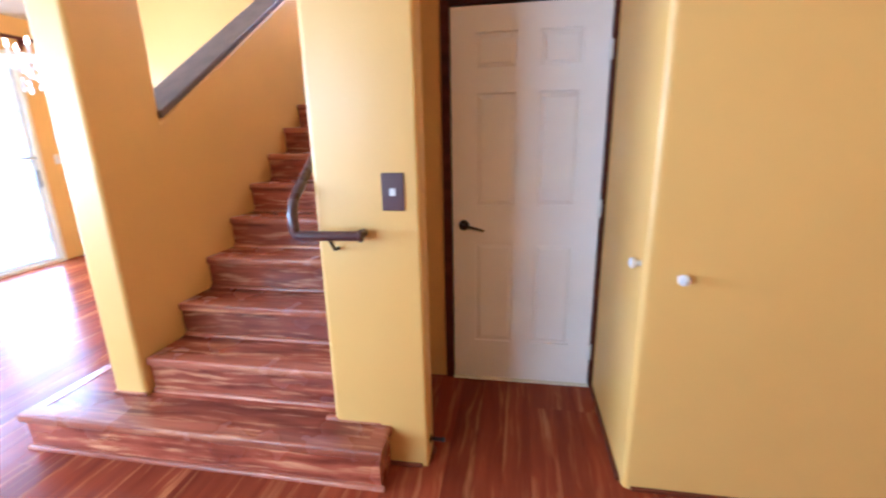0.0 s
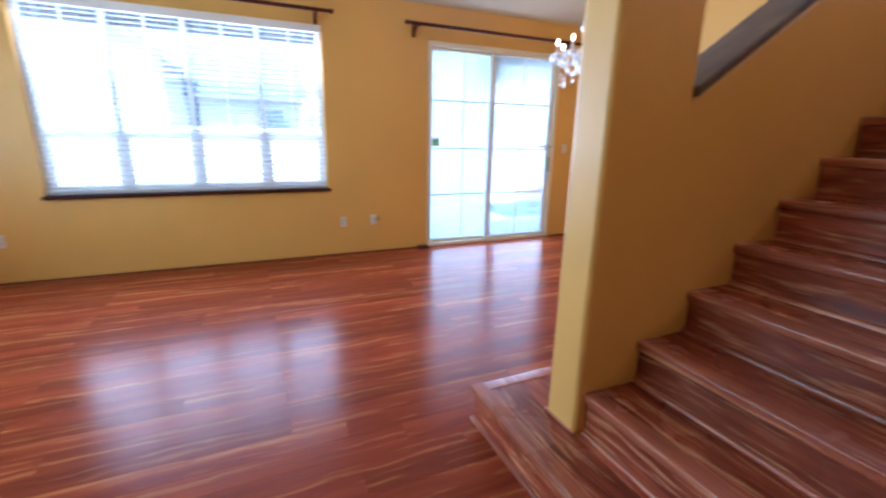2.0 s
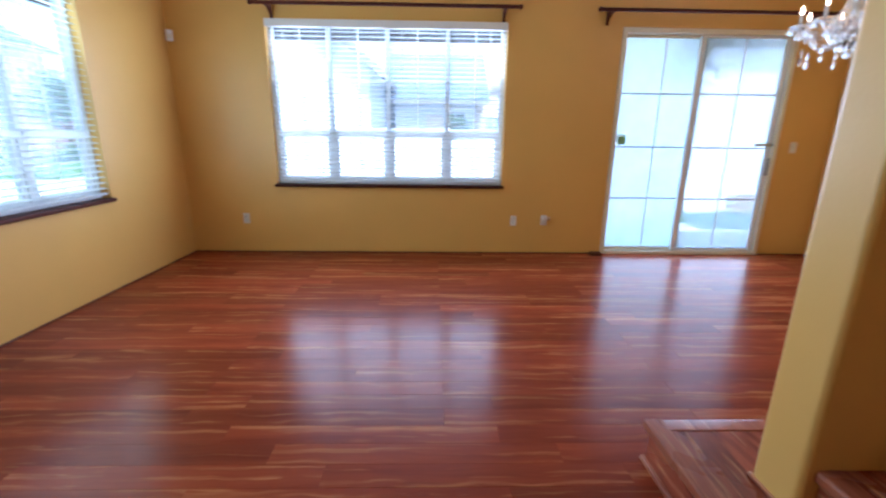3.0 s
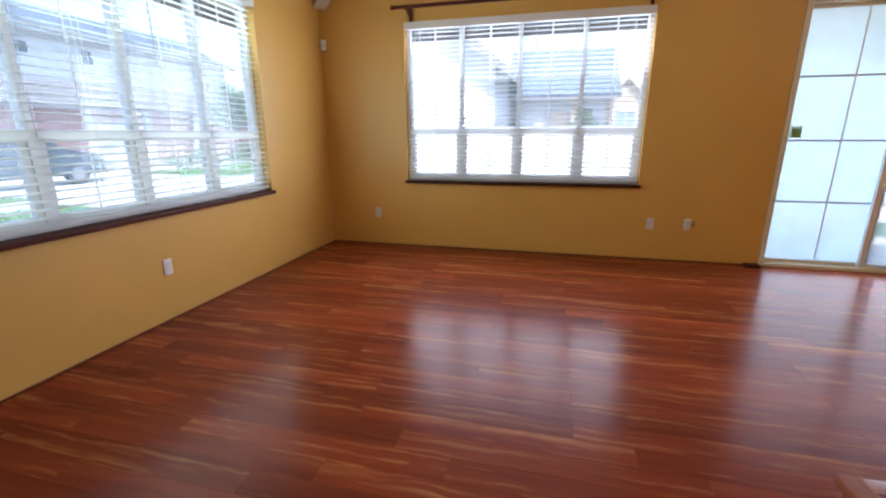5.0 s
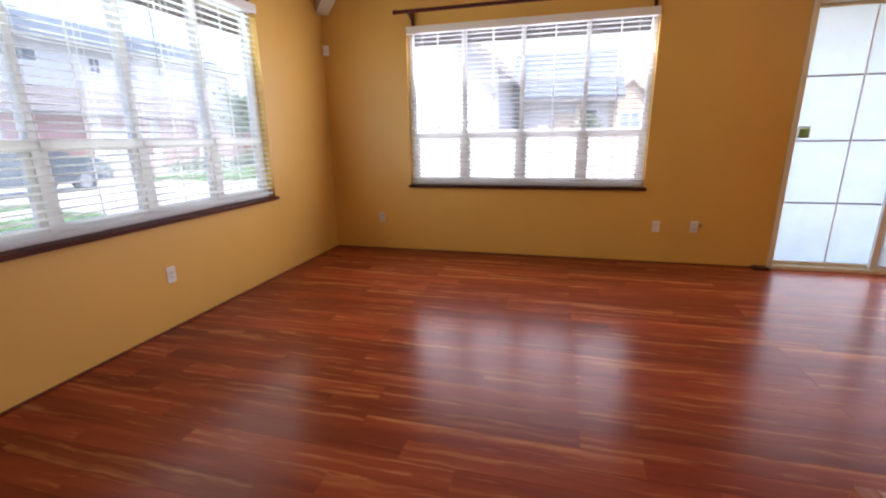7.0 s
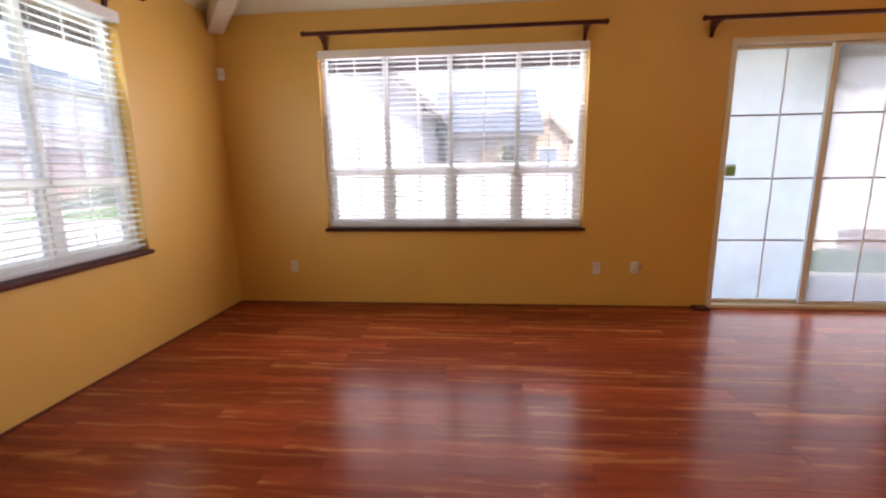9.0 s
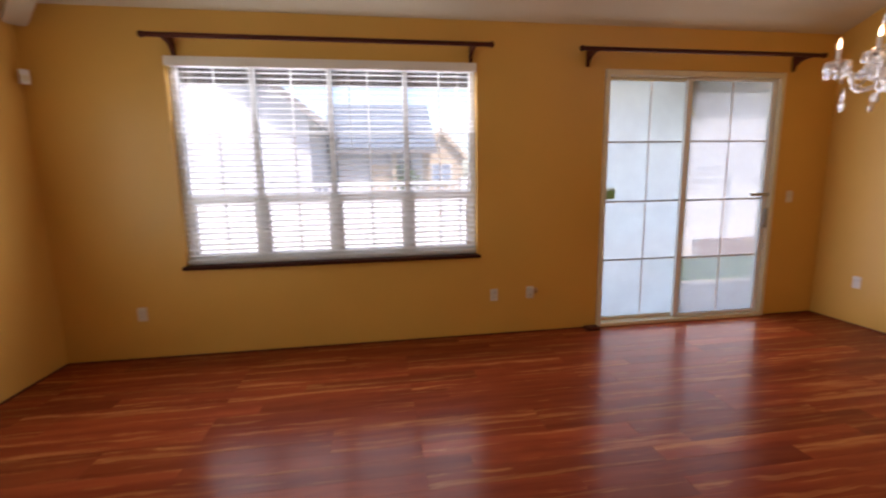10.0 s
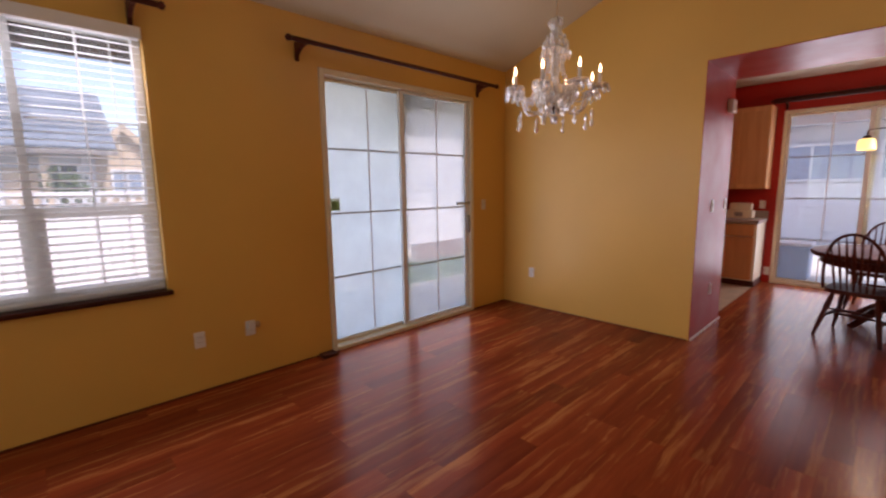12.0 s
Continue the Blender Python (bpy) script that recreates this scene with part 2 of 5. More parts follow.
def tube(points, radius, sides=10, bm=None, caps=True):
    """A round bar along a line of points; radius may be a list."""
    bm = bm or bmesh.new()
    pts = [Vector(p) for p in points]
    rad = radius if isinstance(radius, (list, tuple)) else [radius] * len(pts)
    rings = []
    up = None
    for i, p in enumerate(pts):
        d = (pts[min(i + 1, len(pts) - 1)] - pts[max(i - 1, 0)]).normalized()
        if up is None or abs(d.dot(up)) > 0.95:
            up = Vector((0, 0, 1)) if abs(d.z) < 0.9 else Vector((1, 0, 0))
        s = d.cross(up).normalized()
        u = s.cross(d)
        up = u
        rings.append([bm.verts.new(p + (s * math.cos(2 * math.pi * k / sides) + u * math.sin(2 * math.pi * k / sides)) * rad[i]) for k in range(sides)])
    for r0, r1 in zip(rings, rings[1:]):
        for k in range(sides):
            bm.faces.new((r0[k], r0[(k + 1) % sides], r1[(k + 1) % sides], r1[k]))
    if caps:
        bm.faces.new(rings[0][::-1])
        bm.faces.new(rings[-1])
    return bm


def lathe(profile, x=0.0, y=0.0, sides=16, bm=None):
    """A turned body about an upright axis; the profile gives (radius, z)."""
    bm = bm or bmesh.new()
    rings = [[bm.verts.new((x + r * math.cos(2 * math.pi * k / sides), y + r * math.sin(2 * math.pi * k / sides), z)) for k in range(sides)] for r, z in profile]
    for r0, r1 in zip(rings, rings[1:]):
        for k in range(sides):
            bm.faces.new((r0[k], r0[(k + 1) % sides], r1[(k + 1) % sides], r1[k]))
    bm.faces.new(rings[0][::-1])
    bm.faces.new(rings[-1])
    return bm


def mesh(name, bm, mat, smooth=False):
    me = bpy.data.meshes.new(name)
    bm.normal_update()
    bm.to_mesh(me)
    bm.free()
    me.materials.append(mat)
    if smooth:
        me.polygons.foreach_set("use_smooth", [True] * len(me.polygons))
        me.set_sharp_from_angle(angle=radians(40))
    return me


def part(name, bm, mat, parent=None, label="", smooth=False):
    ob = new(name, bm if isinstance(bm, bpy.types.Mesh) else mesh(name, bm, mat, smooth))
    if parent is not None:
        ob.parent = parent
    return tagged(ob, label) if label else ob


def share(name, me, parent, m):
    ob = new(name, me)
    ob.parent = parent
    ob.matrix_basis = m
    return ob


def thing(name, m, label, category, group="", kind=""):
    ob = new(name)
    ob.empty_display_size = 0.1
    ob.matrix_basis = m
    return tagged(ob, label, category, group, kind)


def structure(name, bm, mat, label, category, smooth=False):
    return tagged(part(name, bm, mat, smooth=smooth), label, category, kind="structure")


# ---------- the shell ----------
EAVE, PITCH, RIDGE = 2.81, 0.37, 4.60
FLAT = (RIDGE - EAVE) / PITCH
WEST = -0.16

structure("wall_west", boxes(
    (WEST, 0, -0.16, 1.0, 0, EAVE), (WEST, 0, 1.0, 3.51, 0, 0.785), (WEST, 0, 1.0, 3.51, 2.46, EAVE),
    (WEST, 0, 3.51, 4.71, 0, EAVE), (WEST, 0, 4.71, 6.60, 2.445, EAVE), (WEST, 0, 6.60, 10.78, 0, EAVE)),
    YELLOW, "golden yellow painted wall with window and patio door openings", "wall")
structure("wall_south", boxes(
    (0, 1.155, WEST, 0, 0, EAVE), (1.155, 3.665, WEST, 0, 0, 0.785), (1.155, 3.665, WEST, 0, 2.46, EAVE), (3.665, 7.76, WEST, 0, 0, EAVE)),
    YELLOW, "golden yellow painted wall with a wide window opening", "wall")
structure("wall_east", extrude([(0, 0), (7.3, 0), (7.3, RIDGE), (FLAT, RIDGE), (0, EAVE)], 0, 7.6, 7.76),
          YELLOW, "plain golden yellow painted end wall", "wall")
# gable wall to the kitchen, with the passage opening
def gable_wall():
    top = lambda x: min(EAVE + PITCH * x, RIDGE)
    bm = extrude([(0, 0), (2.165, 0), (2.165, top(2.165)), (0, EAVE)], 1, 7.18, 7.30)
    extrude([(2.165, 2.49), (3.90, 2.49), (3.90, top(3.90)), (2.165, top(2.165))], 1, 7.18, 7.30, bm)
    extrude([(3.63, 0), (3.90, 0), (3.90, 2.49), (3.63, 2.49)], 1, 7.18, 7.30, bm)
    extrude([(3.90, 0), (4.70, 0), (4.70, 3.25), (3.90, 3.25)], 1, 7.18, 7.30, bm)
    extrude([(3.90, 4.22), (4.70, 4.22), (4.70, top(4.70)), (3.90, top(3.90))], 1, 7.18, 7.30, bm)
    extrude([(4.70, 0), (7.6, 0), (7.6, RIDGE), (FLAT, RIDGE), (4.70, top(4.70))], 1, 7.18, 7.30, bm)
    return bm


structure("wall_north", gable_wall(), YELLOW, "golden yellow painted gable wall with an opening to the kitchen", "wall")
# Unseen window, assumed from the bluish sheen on the treads, to light the stairs.
landing = thing("window_3", pose(3.90, 7.18, 3.25), "unseen small white window assumed high above the stairs", "window", kind="structure")
part("window_frame", boxes((0, 0.8, 0.05, 0.11, 0, 0.045), (0, 0.8, 0.05, 0.11, 0.925, 0.97), (0, 0.045, 0.05, 0.11, 0.045, 0.925), (0.755, 0.8, 0.05, 0.11, 0.045, 0.925), bevel=0.003), VINYL, landing)
landing_pane = part("pane", boxes((0.045, 0.755, 0.078, 0.082, 0.045, 0.925)), PANE, landing)
landing_pane.visible_shadow = False
structure("wall_passage", boxes((0.0, 2.165, 7.303, 8.17, 0, 2.85), bevel=0.006), RED, "glossy red painted passage wall beside the kitchen", "wall")
structure("wall_passage_jamb", boxes((2.165, 2.169, 7.178, 7.303, 0, 2.49)), RED, "red painted jamb of the passage opening", "wall")
structure("passage_soffit", boxes((2.165, 3.63, 7.182, 8.17, 2.485, 2.85)), RED, "red painted soffit over the passage to the kitchen", "ceiling")
structure("wall_kitchen_back", boxes(
    (0, 2.235, 10.62, 10.78, 0, 2.95), (2.235, 4.085, 10.62, 10.78, 2.445, 2.95), (4.085, 5.36, 10.62, 10.78, 0, 2.95)),
    RED, "red painted kitchen wall with a patio door opening", "wall")
structure("wall_kitchen_east", boxes((5.20, 5.36, 7.30, 10.62, 0, 2.95)), RED, "plain red painted kitchen side wall", "wall")
structure("kitchen_ceiling", boxes((0, 5.2, 8.17, 10.62, 2.85, 2.95), (3.63, 5.2, 7.30, 8.17, 2.85, 2.95)), CEIL, "white painted flat kitchen ceiling", "ceiling")


def vault():
    bm = bmesh.new()
    lo = -0.7
    low = EAVE + PITCH * lo
    pts = {"a": (lo, lo, low), "b": (FLAT, FLAT, RIDGE), "c": (FLAT, 7.32, RIDGE), "d": (lo, 7.32, low), "e": (7.8, lo, low), "f": (7.8, FLAT, RIDGE), "g": (7.8, 7.32, RIDGE)}
    v = {k: bm.verts.new(p) for k, p in pts.items()}
    for names in ("abcd", "aefb", "bfgc"):
        bm.faces.new([v[n] for n in names])
    geo = bmesh.ops.extrude_face_region(bm, geom=bm.faces[:])
    for q in geo["geom"]:
        if isinstance(q, bmesh.types.BMVert):
            q.co.z += 0.14
    bmesh.ops.recalc_face_normals(bm, faces=bm.faces[:])
    return bm


structure("ceiling", vault(), CEIL, "white painted vaulted ceiling rising from two walls", "ceiling")
structure("hip_beam", extrude([(-0.07, -0.17), (0.07, -0.17), (0.07, 0.02), (-0.07, 0.02)], 1, 0, 6.7), CEIL, "white boxed hip beam rising out of the corner", "beam").matrix_basis = (
    Matrix.Translation((0.0, 0.0, EAVE)) @ Matrix.Rotation(radians(-45), 4, "Z") @ Matrix.Rotation(math.atan(PITCH / math.sqrt(2)), 4, "X"))
structure("eave_fascia", boxes((-0.74, -0.70, -0.74, 7.32, 2.40, 2.56), (-0.70, 7.8, -0.74, -0.70, 2.40, 2.56)), DARKTRIM, "dark fascia board along the eaves", "trim")

# ---------- stairs ----------
RISE, RUN, X0, X1, Y0 = 0.188, 0.2585, 3.813, 4.830, 3.890
wall_stair = structure("wall_stair_left", extrude(rounded(
    [(3.855, 0.0), (7.18, 0.0), (7.18, 1.53 + 0.66 * 2.92), (4.26, 1.53), (4.26, 4.3), (3.855, 4.3)], [0, 0, 0, 0, 0, 0]), 0, 3.63, 3.811),
    YELLOW, "golden yellow stair wall with an open upper part", "wall")
bmv = wall_stair.modifiers.new("round", "BEVEL")
bmv.width, bmv.segments, bmv.limit_method = 0.022, 4, "ANGLE"
structure("wall_stair_right", extrude(rounded([(4.832, 3.803), (5.255, 3.803), (5.255, 3.93), (5.0, 3.93), (5.0, 7.178), (4.832, 7.178)], [0.028, 0.014, 0.01, 0, 0, 0]), 2, 0, 4.58),
                     YELLOW, "golden yellow wall end between stairs and hall", "wall", True)
structure("wall_closet_right", extrude(rounded([(6.068, 3.803), (7.6, 3.803), (7.6, 7.18), (6.068, 7.18)], [0.03, 0, 0, 0]), 2, 0, 4.58),
          YELLOW, "golden yellow wall beside the hall door", "wall", True)
structure("wall_closet_back", boxes((5.002, 5.216, 4.56, 4.70, 0, 2.07), (6.052, 6.068, 4.56, 4.70, 0, 2.07), (5.002, 6.068, 4.56, 4.70, 2.07, 4.58)),
          YELLOW, "golden yellow wall around the hall door", "wall")

staircase = thing("staircase", pose(0, 0, 0), "staircase of glossy streaked red-brown boards with rounded nosings", "stairs")


def nosing_profile(y, z):
    return rounded([(y - 0.022, z - 0.044), (y + 0.05, z - 0.044), (y + 0.05, z), (y - 0.022, z)], [0.012, 0, 0, 0.014], 4)


# wide first step that wraps round the wall end
def first_step():
    bm = bmesh.new()
    box(bm, 3.335, 5.085, 3.652, 3.868, 0.002, 0.155)
    box(bm, 3.335, 3.628, 3.868, 4.55, 0.002, 0.155)
    return bm


part("riser", first_step(), STAIRW, staircase)
tread0 = bmesh.new()
box(tread0, 3.345, 5.075, 3.66, 3.861, 0.155, 0.190)
box(tread0, 3.345, 3.628, 3.861, 4.54, 0.155, 0.190)
box(tread0, 3.813, 4.803, 3.861, 3.90, 0.155, 0.190)
part("tread", tread0, STAIRW, staircase)
# Step wood made lighter: the bright sheen along its edges is put into the colour.
NOSE = wood("sheen_lightened_nosing", (0.20, 0.048, 0.022), (0.36, 0.105, 0.05), (0.60, 0.27, 0.13), 0, 0.24, 0.8, 0.12, fine_scale=1.6)
part("nosing", extrude(nosing_profile(3.652, 0.193), 0, 3.32, 5.10), NOSE, staircase, smooth=True)
part("nosing", extrude([(p[0] - 3.652 + 3.342, p[1]) for p in nosing_profile(3.652, 0.193)], 1, 3.702, 4.55), NOSE, staircase, smooth=True)
part("nosing", extrude([(-(p[0] - 3.652) + 5.078, p[1]) for p in nosing_profile(3.652, 0.193)], 1, 3.702, 3.818), NOSE, staircase, smooth=True)
part("shoe_strip", extrude(rounded([(3.634, 0.0), (3.652, 0.0), (3.652, 0.018), (3.634, 0.018)], [0, 0, 0, 0.016], 4), 0, 3.32, 5.10), NOSE, staircase, smooth=True)
part("shoe_strip", extrude(rounded([(3.802, 0.192), (3.82, 0.192), (3.82, 0.21), (3.802, 0.21)], [0, 0, 0, 0.016], 4), 0, 4.79, 5.05), NOSE, staircase, smooth=True)
riser_me = tread_me = nose_me = None
for i in range(1, 17):
    y, z = Y0 + RUN * (i - 1), 0.190 + RISE * i
    if riser_me is None:
        riser_me = mesh("riser", boxes((X0, X1, 0.018, 0.035, -RISE, -0.03)), STAIRW)
        tread_me = mesh("tread", boxes((X0, X1, 0.048, RUN + 0.02, -0.032, 0)), STAIRW)
        shoe_me = mesh("shoe_strip", extrude(rounded([(0.0, -RISE), (0.018, -RISE), (0.018, -RISE + 0.018), (0.0, -RISE + 0.018)], [0, 0, 0, 0.016], 4), 0, X0, X1), NOSE, True)
        nose_me = mesh("nosing", extrude(nosing_profile(0.0215, 0.002), 0, X0, X1), NOSE, True)
    share("riser", riser_me, staircase, pose(0, y, z))
    share("tread", tread_me, staircase, pose(0, y, z))
    share("nosing", nose_me, staircase, pose(0, y, z))
    share("shoe_strip", shoe_me, staircase, pose(0, y, z))
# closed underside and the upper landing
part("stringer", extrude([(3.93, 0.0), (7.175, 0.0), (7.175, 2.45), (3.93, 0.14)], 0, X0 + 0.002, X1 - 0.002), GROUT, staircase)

cap = structure("stair_cap", extrude([(4.262, 1.536), (7.17, 1.536 + 0.66 * 2.908), (7.17, 1.576 + 0.66 * 2.908), (4.262, 1.576)], 0, 3.615, 3.826), CAPW,
                "grey-brown sloping cap board on the stair wall", "trim")
cb = cap.modifiers.new("round", "BEVEL")
cb.width, cb.segments = 0.006, 2

# ---------- floor ----------
structure("floor_base", boxes((0, 7.6, 0, 7.18, -0.12, -0.016), (0, 5.2, 7.18, 10.62, -0.12, -0.016)), GROUT, "dark underlay beneath the floor boards", "floor")
structure("alcove_blank", boxes((5.262, 6.052, 4.69, 4.70, 0, 2.07)), DARKTRIM, "dark closed space behind the hall door", "wall")

# ---------- windows ----------
def window(name, m, label, ZR=1.335, sill_end=0.022):
    """Four-bay vinyl window: fixed lights above, low sashes beneath. Local x runs along the wall, y outwards."""
    W, Z0, Z1 = 2.51, 0.785, 2.46
    win = thing(name, m, label, "window", kind="structure")
    part("window_frame", boxes((0, W, 0.075, 0.15, Z0, Z0 + 0.05), (0, W, 0.075, 0.15, Z1 - 0.05, Z1), (0, 0.05, 0.075, 0.15, Z0 + 0.05, Z1 - 0.05),
                               (W - 0.05, W, 0.075, 0.15, Z0 + 0.05, Z1 - 0.05), bevel=0.004), VINYL, win)
    edges = [0.05, 0.6225, 1.245, 1.8875, W - 0.05]
    for x in edges[1:4]:
        part("mullion", boxes((x - 0.028, x + 0.028, 0.072, 0.152, Z0 + 0.05, ZR), bevel=0.004), VINYL, win)
        part("mullion", boxes((x - 0.021, x + 0.021, 0.076, 0.152, ZR, Z1 - 0.05), bevel=0.004), VINYL, win)
    for a, b in zip(edges, edges[1:]):
        a += 0.028 if a > 0.1 else 0
        b -= 0.028 if b < 2.4 else 0
        part("transom", boxes((a - 0.008, b + 0.008, 0.066, 0.148, ZR - 0.034, ZR + 0.03), bevel=0.004), VINYL, win)
        sash = part("sash", boxes((a, a + 0.032, 0.085, 0.135, Z0 + 0.05, ZR - 0.03), (b - 0.032, b, 0.085, 0.135, Z0 + 0.05, ZR - 0.03),
                                  (a + 0.032, b - 0.032, 0.085, 0.135, Z0 + 0.05, Z0 + 0.085), bevel=0.003), VINYL, win)
        for z0, z1, nm in ((ZR + 0.03, Z1 - 0.05, "pane"), (Z0 + 0.085, ZR - 0.03, "pane")):
            pane = part(nm, boxes((a - 0.009, b + 0.009, 0.112, 0.116, z0, z1)) if z0 > 1.3 else boxes((a + 0.032, b - 0.032, 0.112, 0.116, z0, z1)), PANE, win if z0 > 1.3 else sash)
            pane.visible_shadow = False
        mid = (a + b) / 2
        part("muntin", boxes((mid - 0.006, mid + 0.006, 0.108, 0.111, ZR + 0.03, Z1 - 0.05)), VINYL, win)
        part("muntin", boxes((mid - 0.006, mid + 0.006, 0.108, 0.111, Z0 + 0.085, ZR - 0.03)), VINYL, win)
        part("muntin", boxes((a, b, 0.104, 0.107, 1.875, 1.887)), VINYL, win)
    sill = part("window_sill", boxes((-0.015, W + sill_end, -0.05, 0.075, 0.757, 0.787), bevel=0.006), DARKTRIM, win, "dark-stained wooden window sill")
    return win


def blind(m, label):
    W = 2.49
    bl = thing("window_blind", m, label, "blind", "white window blinds")
    part("valance", boxes((-0.004, W + 0.004, -0.022, 0.004, 2.388, 2.462), bevel=0.005), VALANCE, bl, "white blind valance")
    part("headrail", boxes((0.0, W, 0.008, 0.055, 2.395, 2.445), bevel=0.003), BLIND, bl)
    slat = mesh("slat", extrude([(-0.024, -0.0012), (-0.012, 0.0028), (0.0, 0.004), (0.012, 0.0028), (0.024, -0.0012), (0.012, 0.0), (0.0, 0.0012), (-0.012, 0.0)], 0, 0.005, W - 0.005), BLIND, True)
    n = 33
    for i in range(n):
        sag = 0.0008 * math.sin(i * 2.1)
        share("slat", slat, bl, pose(0, 0.034, 0.868 + i * 0.0465 + sag, 9 + 0.5 * math.sin(i * 1.7), 0, 0))
    part("bottom_rail", boxes((0.004, W - 0.004, 0.012, 0.056, 0.812, 0.832), bevel=0.004), BLIND, bl)
    for x in (0.16, 0.60, 0.93, 1.24, 1.56, 1.87, 2.33):
        part("ladder_cord", boxes((x - 0.0012, x + 0.0012, 0.0085, 0.0105, 0.83, 2.40), (x - 0.0012, x + 0.0012, 0.0575, 0.0595, 0.83, 2.40)), BLIND, bl)
    part("wand", tube([(0.12, -0.004, 2.37), (0.125, -0.006, 1.55)], 0.0045, 6), MUNTIN, bl, "clear grey tilt wand", True)
    part("wand", tube([(1.40, -0.004, 2.37), (1.405, -0.006, 1.75)], 0.0045, 6), MUNTIN, bl, "clear grey tilt wand", True)
    return bl


W2 = pose(0, 1.0, 0, 0, 0, 90)
W1 = pose(3.665, 0, 0, 0, 0, 180)
window("window_1", W1, "wide white vinyl window with four bays and dark sill", 1.305, -0.006)
window("window_2", W2, "wide white vinyl window with four bays and dark sill")
blind(W2 @ pose(0.01, 0, 0), "white two-inch slat blind with open slats")
blind(W1 @ pose(0.01, 0, 0), "white two-inch slat blind lowered with open slats")


def curtain_rod(m, length, label, radius=0.019):
    rod = thing("curtain_rod", m, label, "curtain rod", "dark wooden curtain rods")
    part("rod", tube([(0, 0, 0), (length, 0, 0)], radius, 12), DARKTRIM, rod, smooth=True)
    for s, x in ((-1, 0), (1, length)):
        part("finial", lathe([(0.013, 0), (0.021, 0.006), (0.026, 0.02), (0.021, 0.034), (0.008, 0.042)], sides=12), DARKTRIM, rod, smooth=True).matrix_basis = pose(x, 0, 0, 0, 90 * s, 0)
    for x in (0.12, length - 0.12):
        bm = extrude([(-0.012, -0.022), (-0.012, 0.004), (0.022, 0.024), (0.17, 0.03), (0.178, 0.03), (0.178, -0.10), (0.165, -0.11), (0.15, -0.06), (0.10, -0.03), (0.04, -0.02)], 0, x - 0.014, x + 0.014)
        part("bracket", bm, DARKTRIM, rod)
    return rod


curtain_rod(pose(0.18, 0.965, 2.565, 0, 0, 90), 2.61, "dark-stained wooden curtain rod above the window")
curtain_rod(pose(0.18, 4.41, 2.558, 0, 0, 90), 2.37, "dark-stained wooden curtain rod above the patio door")
curtain_rod(pose(3.75, 0.18, 2.565, 0, 0, 180), 2.61, "dark-stained wooden curtain rod above the side window")
curtain_rod(pose(2.12, 10.44, 2.56, 0, 0, 0), 2.1, "thick dark wooden curtain rod above the kitchen door", 0.036)


def sliding_door(name, m, label, bar=True):
    """Two-leaf sliding glass door with 2 x 4 grids. Local x along the wall, y outwards."""
    W, H = 1.88, 2.44
    d = thing(name, m, label, "sliding door", kind="structure")
    part("door_frame", boxes((0, 0.045, -0.012, 0.14, 0.0, H), (W - 0.045, W, -0.012, 0.14, 0.0, H), (0.045, W - 0.045, -0.012, 0.14, H - 0.05, H), (0.045, W - 0.045, -0.02, 0.15, 0.0, 0.035), bevel=0.004), CREAM, d, "cream vinyl door frame and threshold")
    for k, (a, b, y) in enumerate(((0.045, 0.955, 0.075), (0.86, W - 0.045, 0.03))):
        z0, z1 = 0.037, H - 0.052
        s = 0.05 if k else 0.022
        leaf = part("door_leaf", boxes((a, a + (0.048 if k else s), y, y + 0.035, z0, z1), (b - 0.05, b, y, y + 0.035, z0, z1), (a + (0.048 if k else s), b - 0.05, y, y + 0.035, z1 - 0.025, z1),
                                       (a + (0.048 if k else s), b - 0.05, y, y + 0.035, z0, z0 + 0.03), bevel=0.003), CREAM if k == 0 else VINYL, d)
        ga, gb = a + (0.048 if k else s), b - 0.05
        pane = part("pane", boxes((ga, gb, y + 0.015, y + 0.021, z0 + 0.03, z1 - 0.025)), (PANE_DOOR if k else PANE_SCREEN) if bar else PANE, leaf)
        pane.visible_shadow = False
        for z in (0.65, 1.23, 1.80):
            part("muntin", boxes((ga, gb, y + 0.008, y + 0.013, z - 0.008, z + 0.008)), MUNTIN, leaf)
        mid = (ga + gb) / 2 + (0 if k else 0.03)
        part("muntin", boxes((mid - 0.006, mid + 0.006, y + 0.003, y + 0.007, z0 + 0.03, z1 - 0.025)), VINYL, leaf)
        if k and bar:
            part("handle", boxes((b - 0.04, b - 0.01, y - 0.035, y - 0.022, 0.93, 1.13), (b - 0.035, b - 0.015, y - 0.022, y, 0.94, 0.96), (b - 0.035, b - 0.015, y - 0.022, y, 1.10, 1.12), bevel=0.004), STEEL, leaf, "grey metal pull handle")
            part("security_bar", boxes((b - 0.20, b + 0.02, y - 0.022, y - 0.002, 1.255, 1.285), bevel=0.004), STEEL, leaf, "grey metal security bar")
    return d


sliding_door("door_1", pose(0, 4.715, 0, 0, 0, 90), "cream-framed sliding glass patio door with gridded panes")
sliding_door("door_2", pose(2.22, 10.62, 0, 0, 0, 0), "cream-framed sliding glass kitchen door with gridded panes", False)


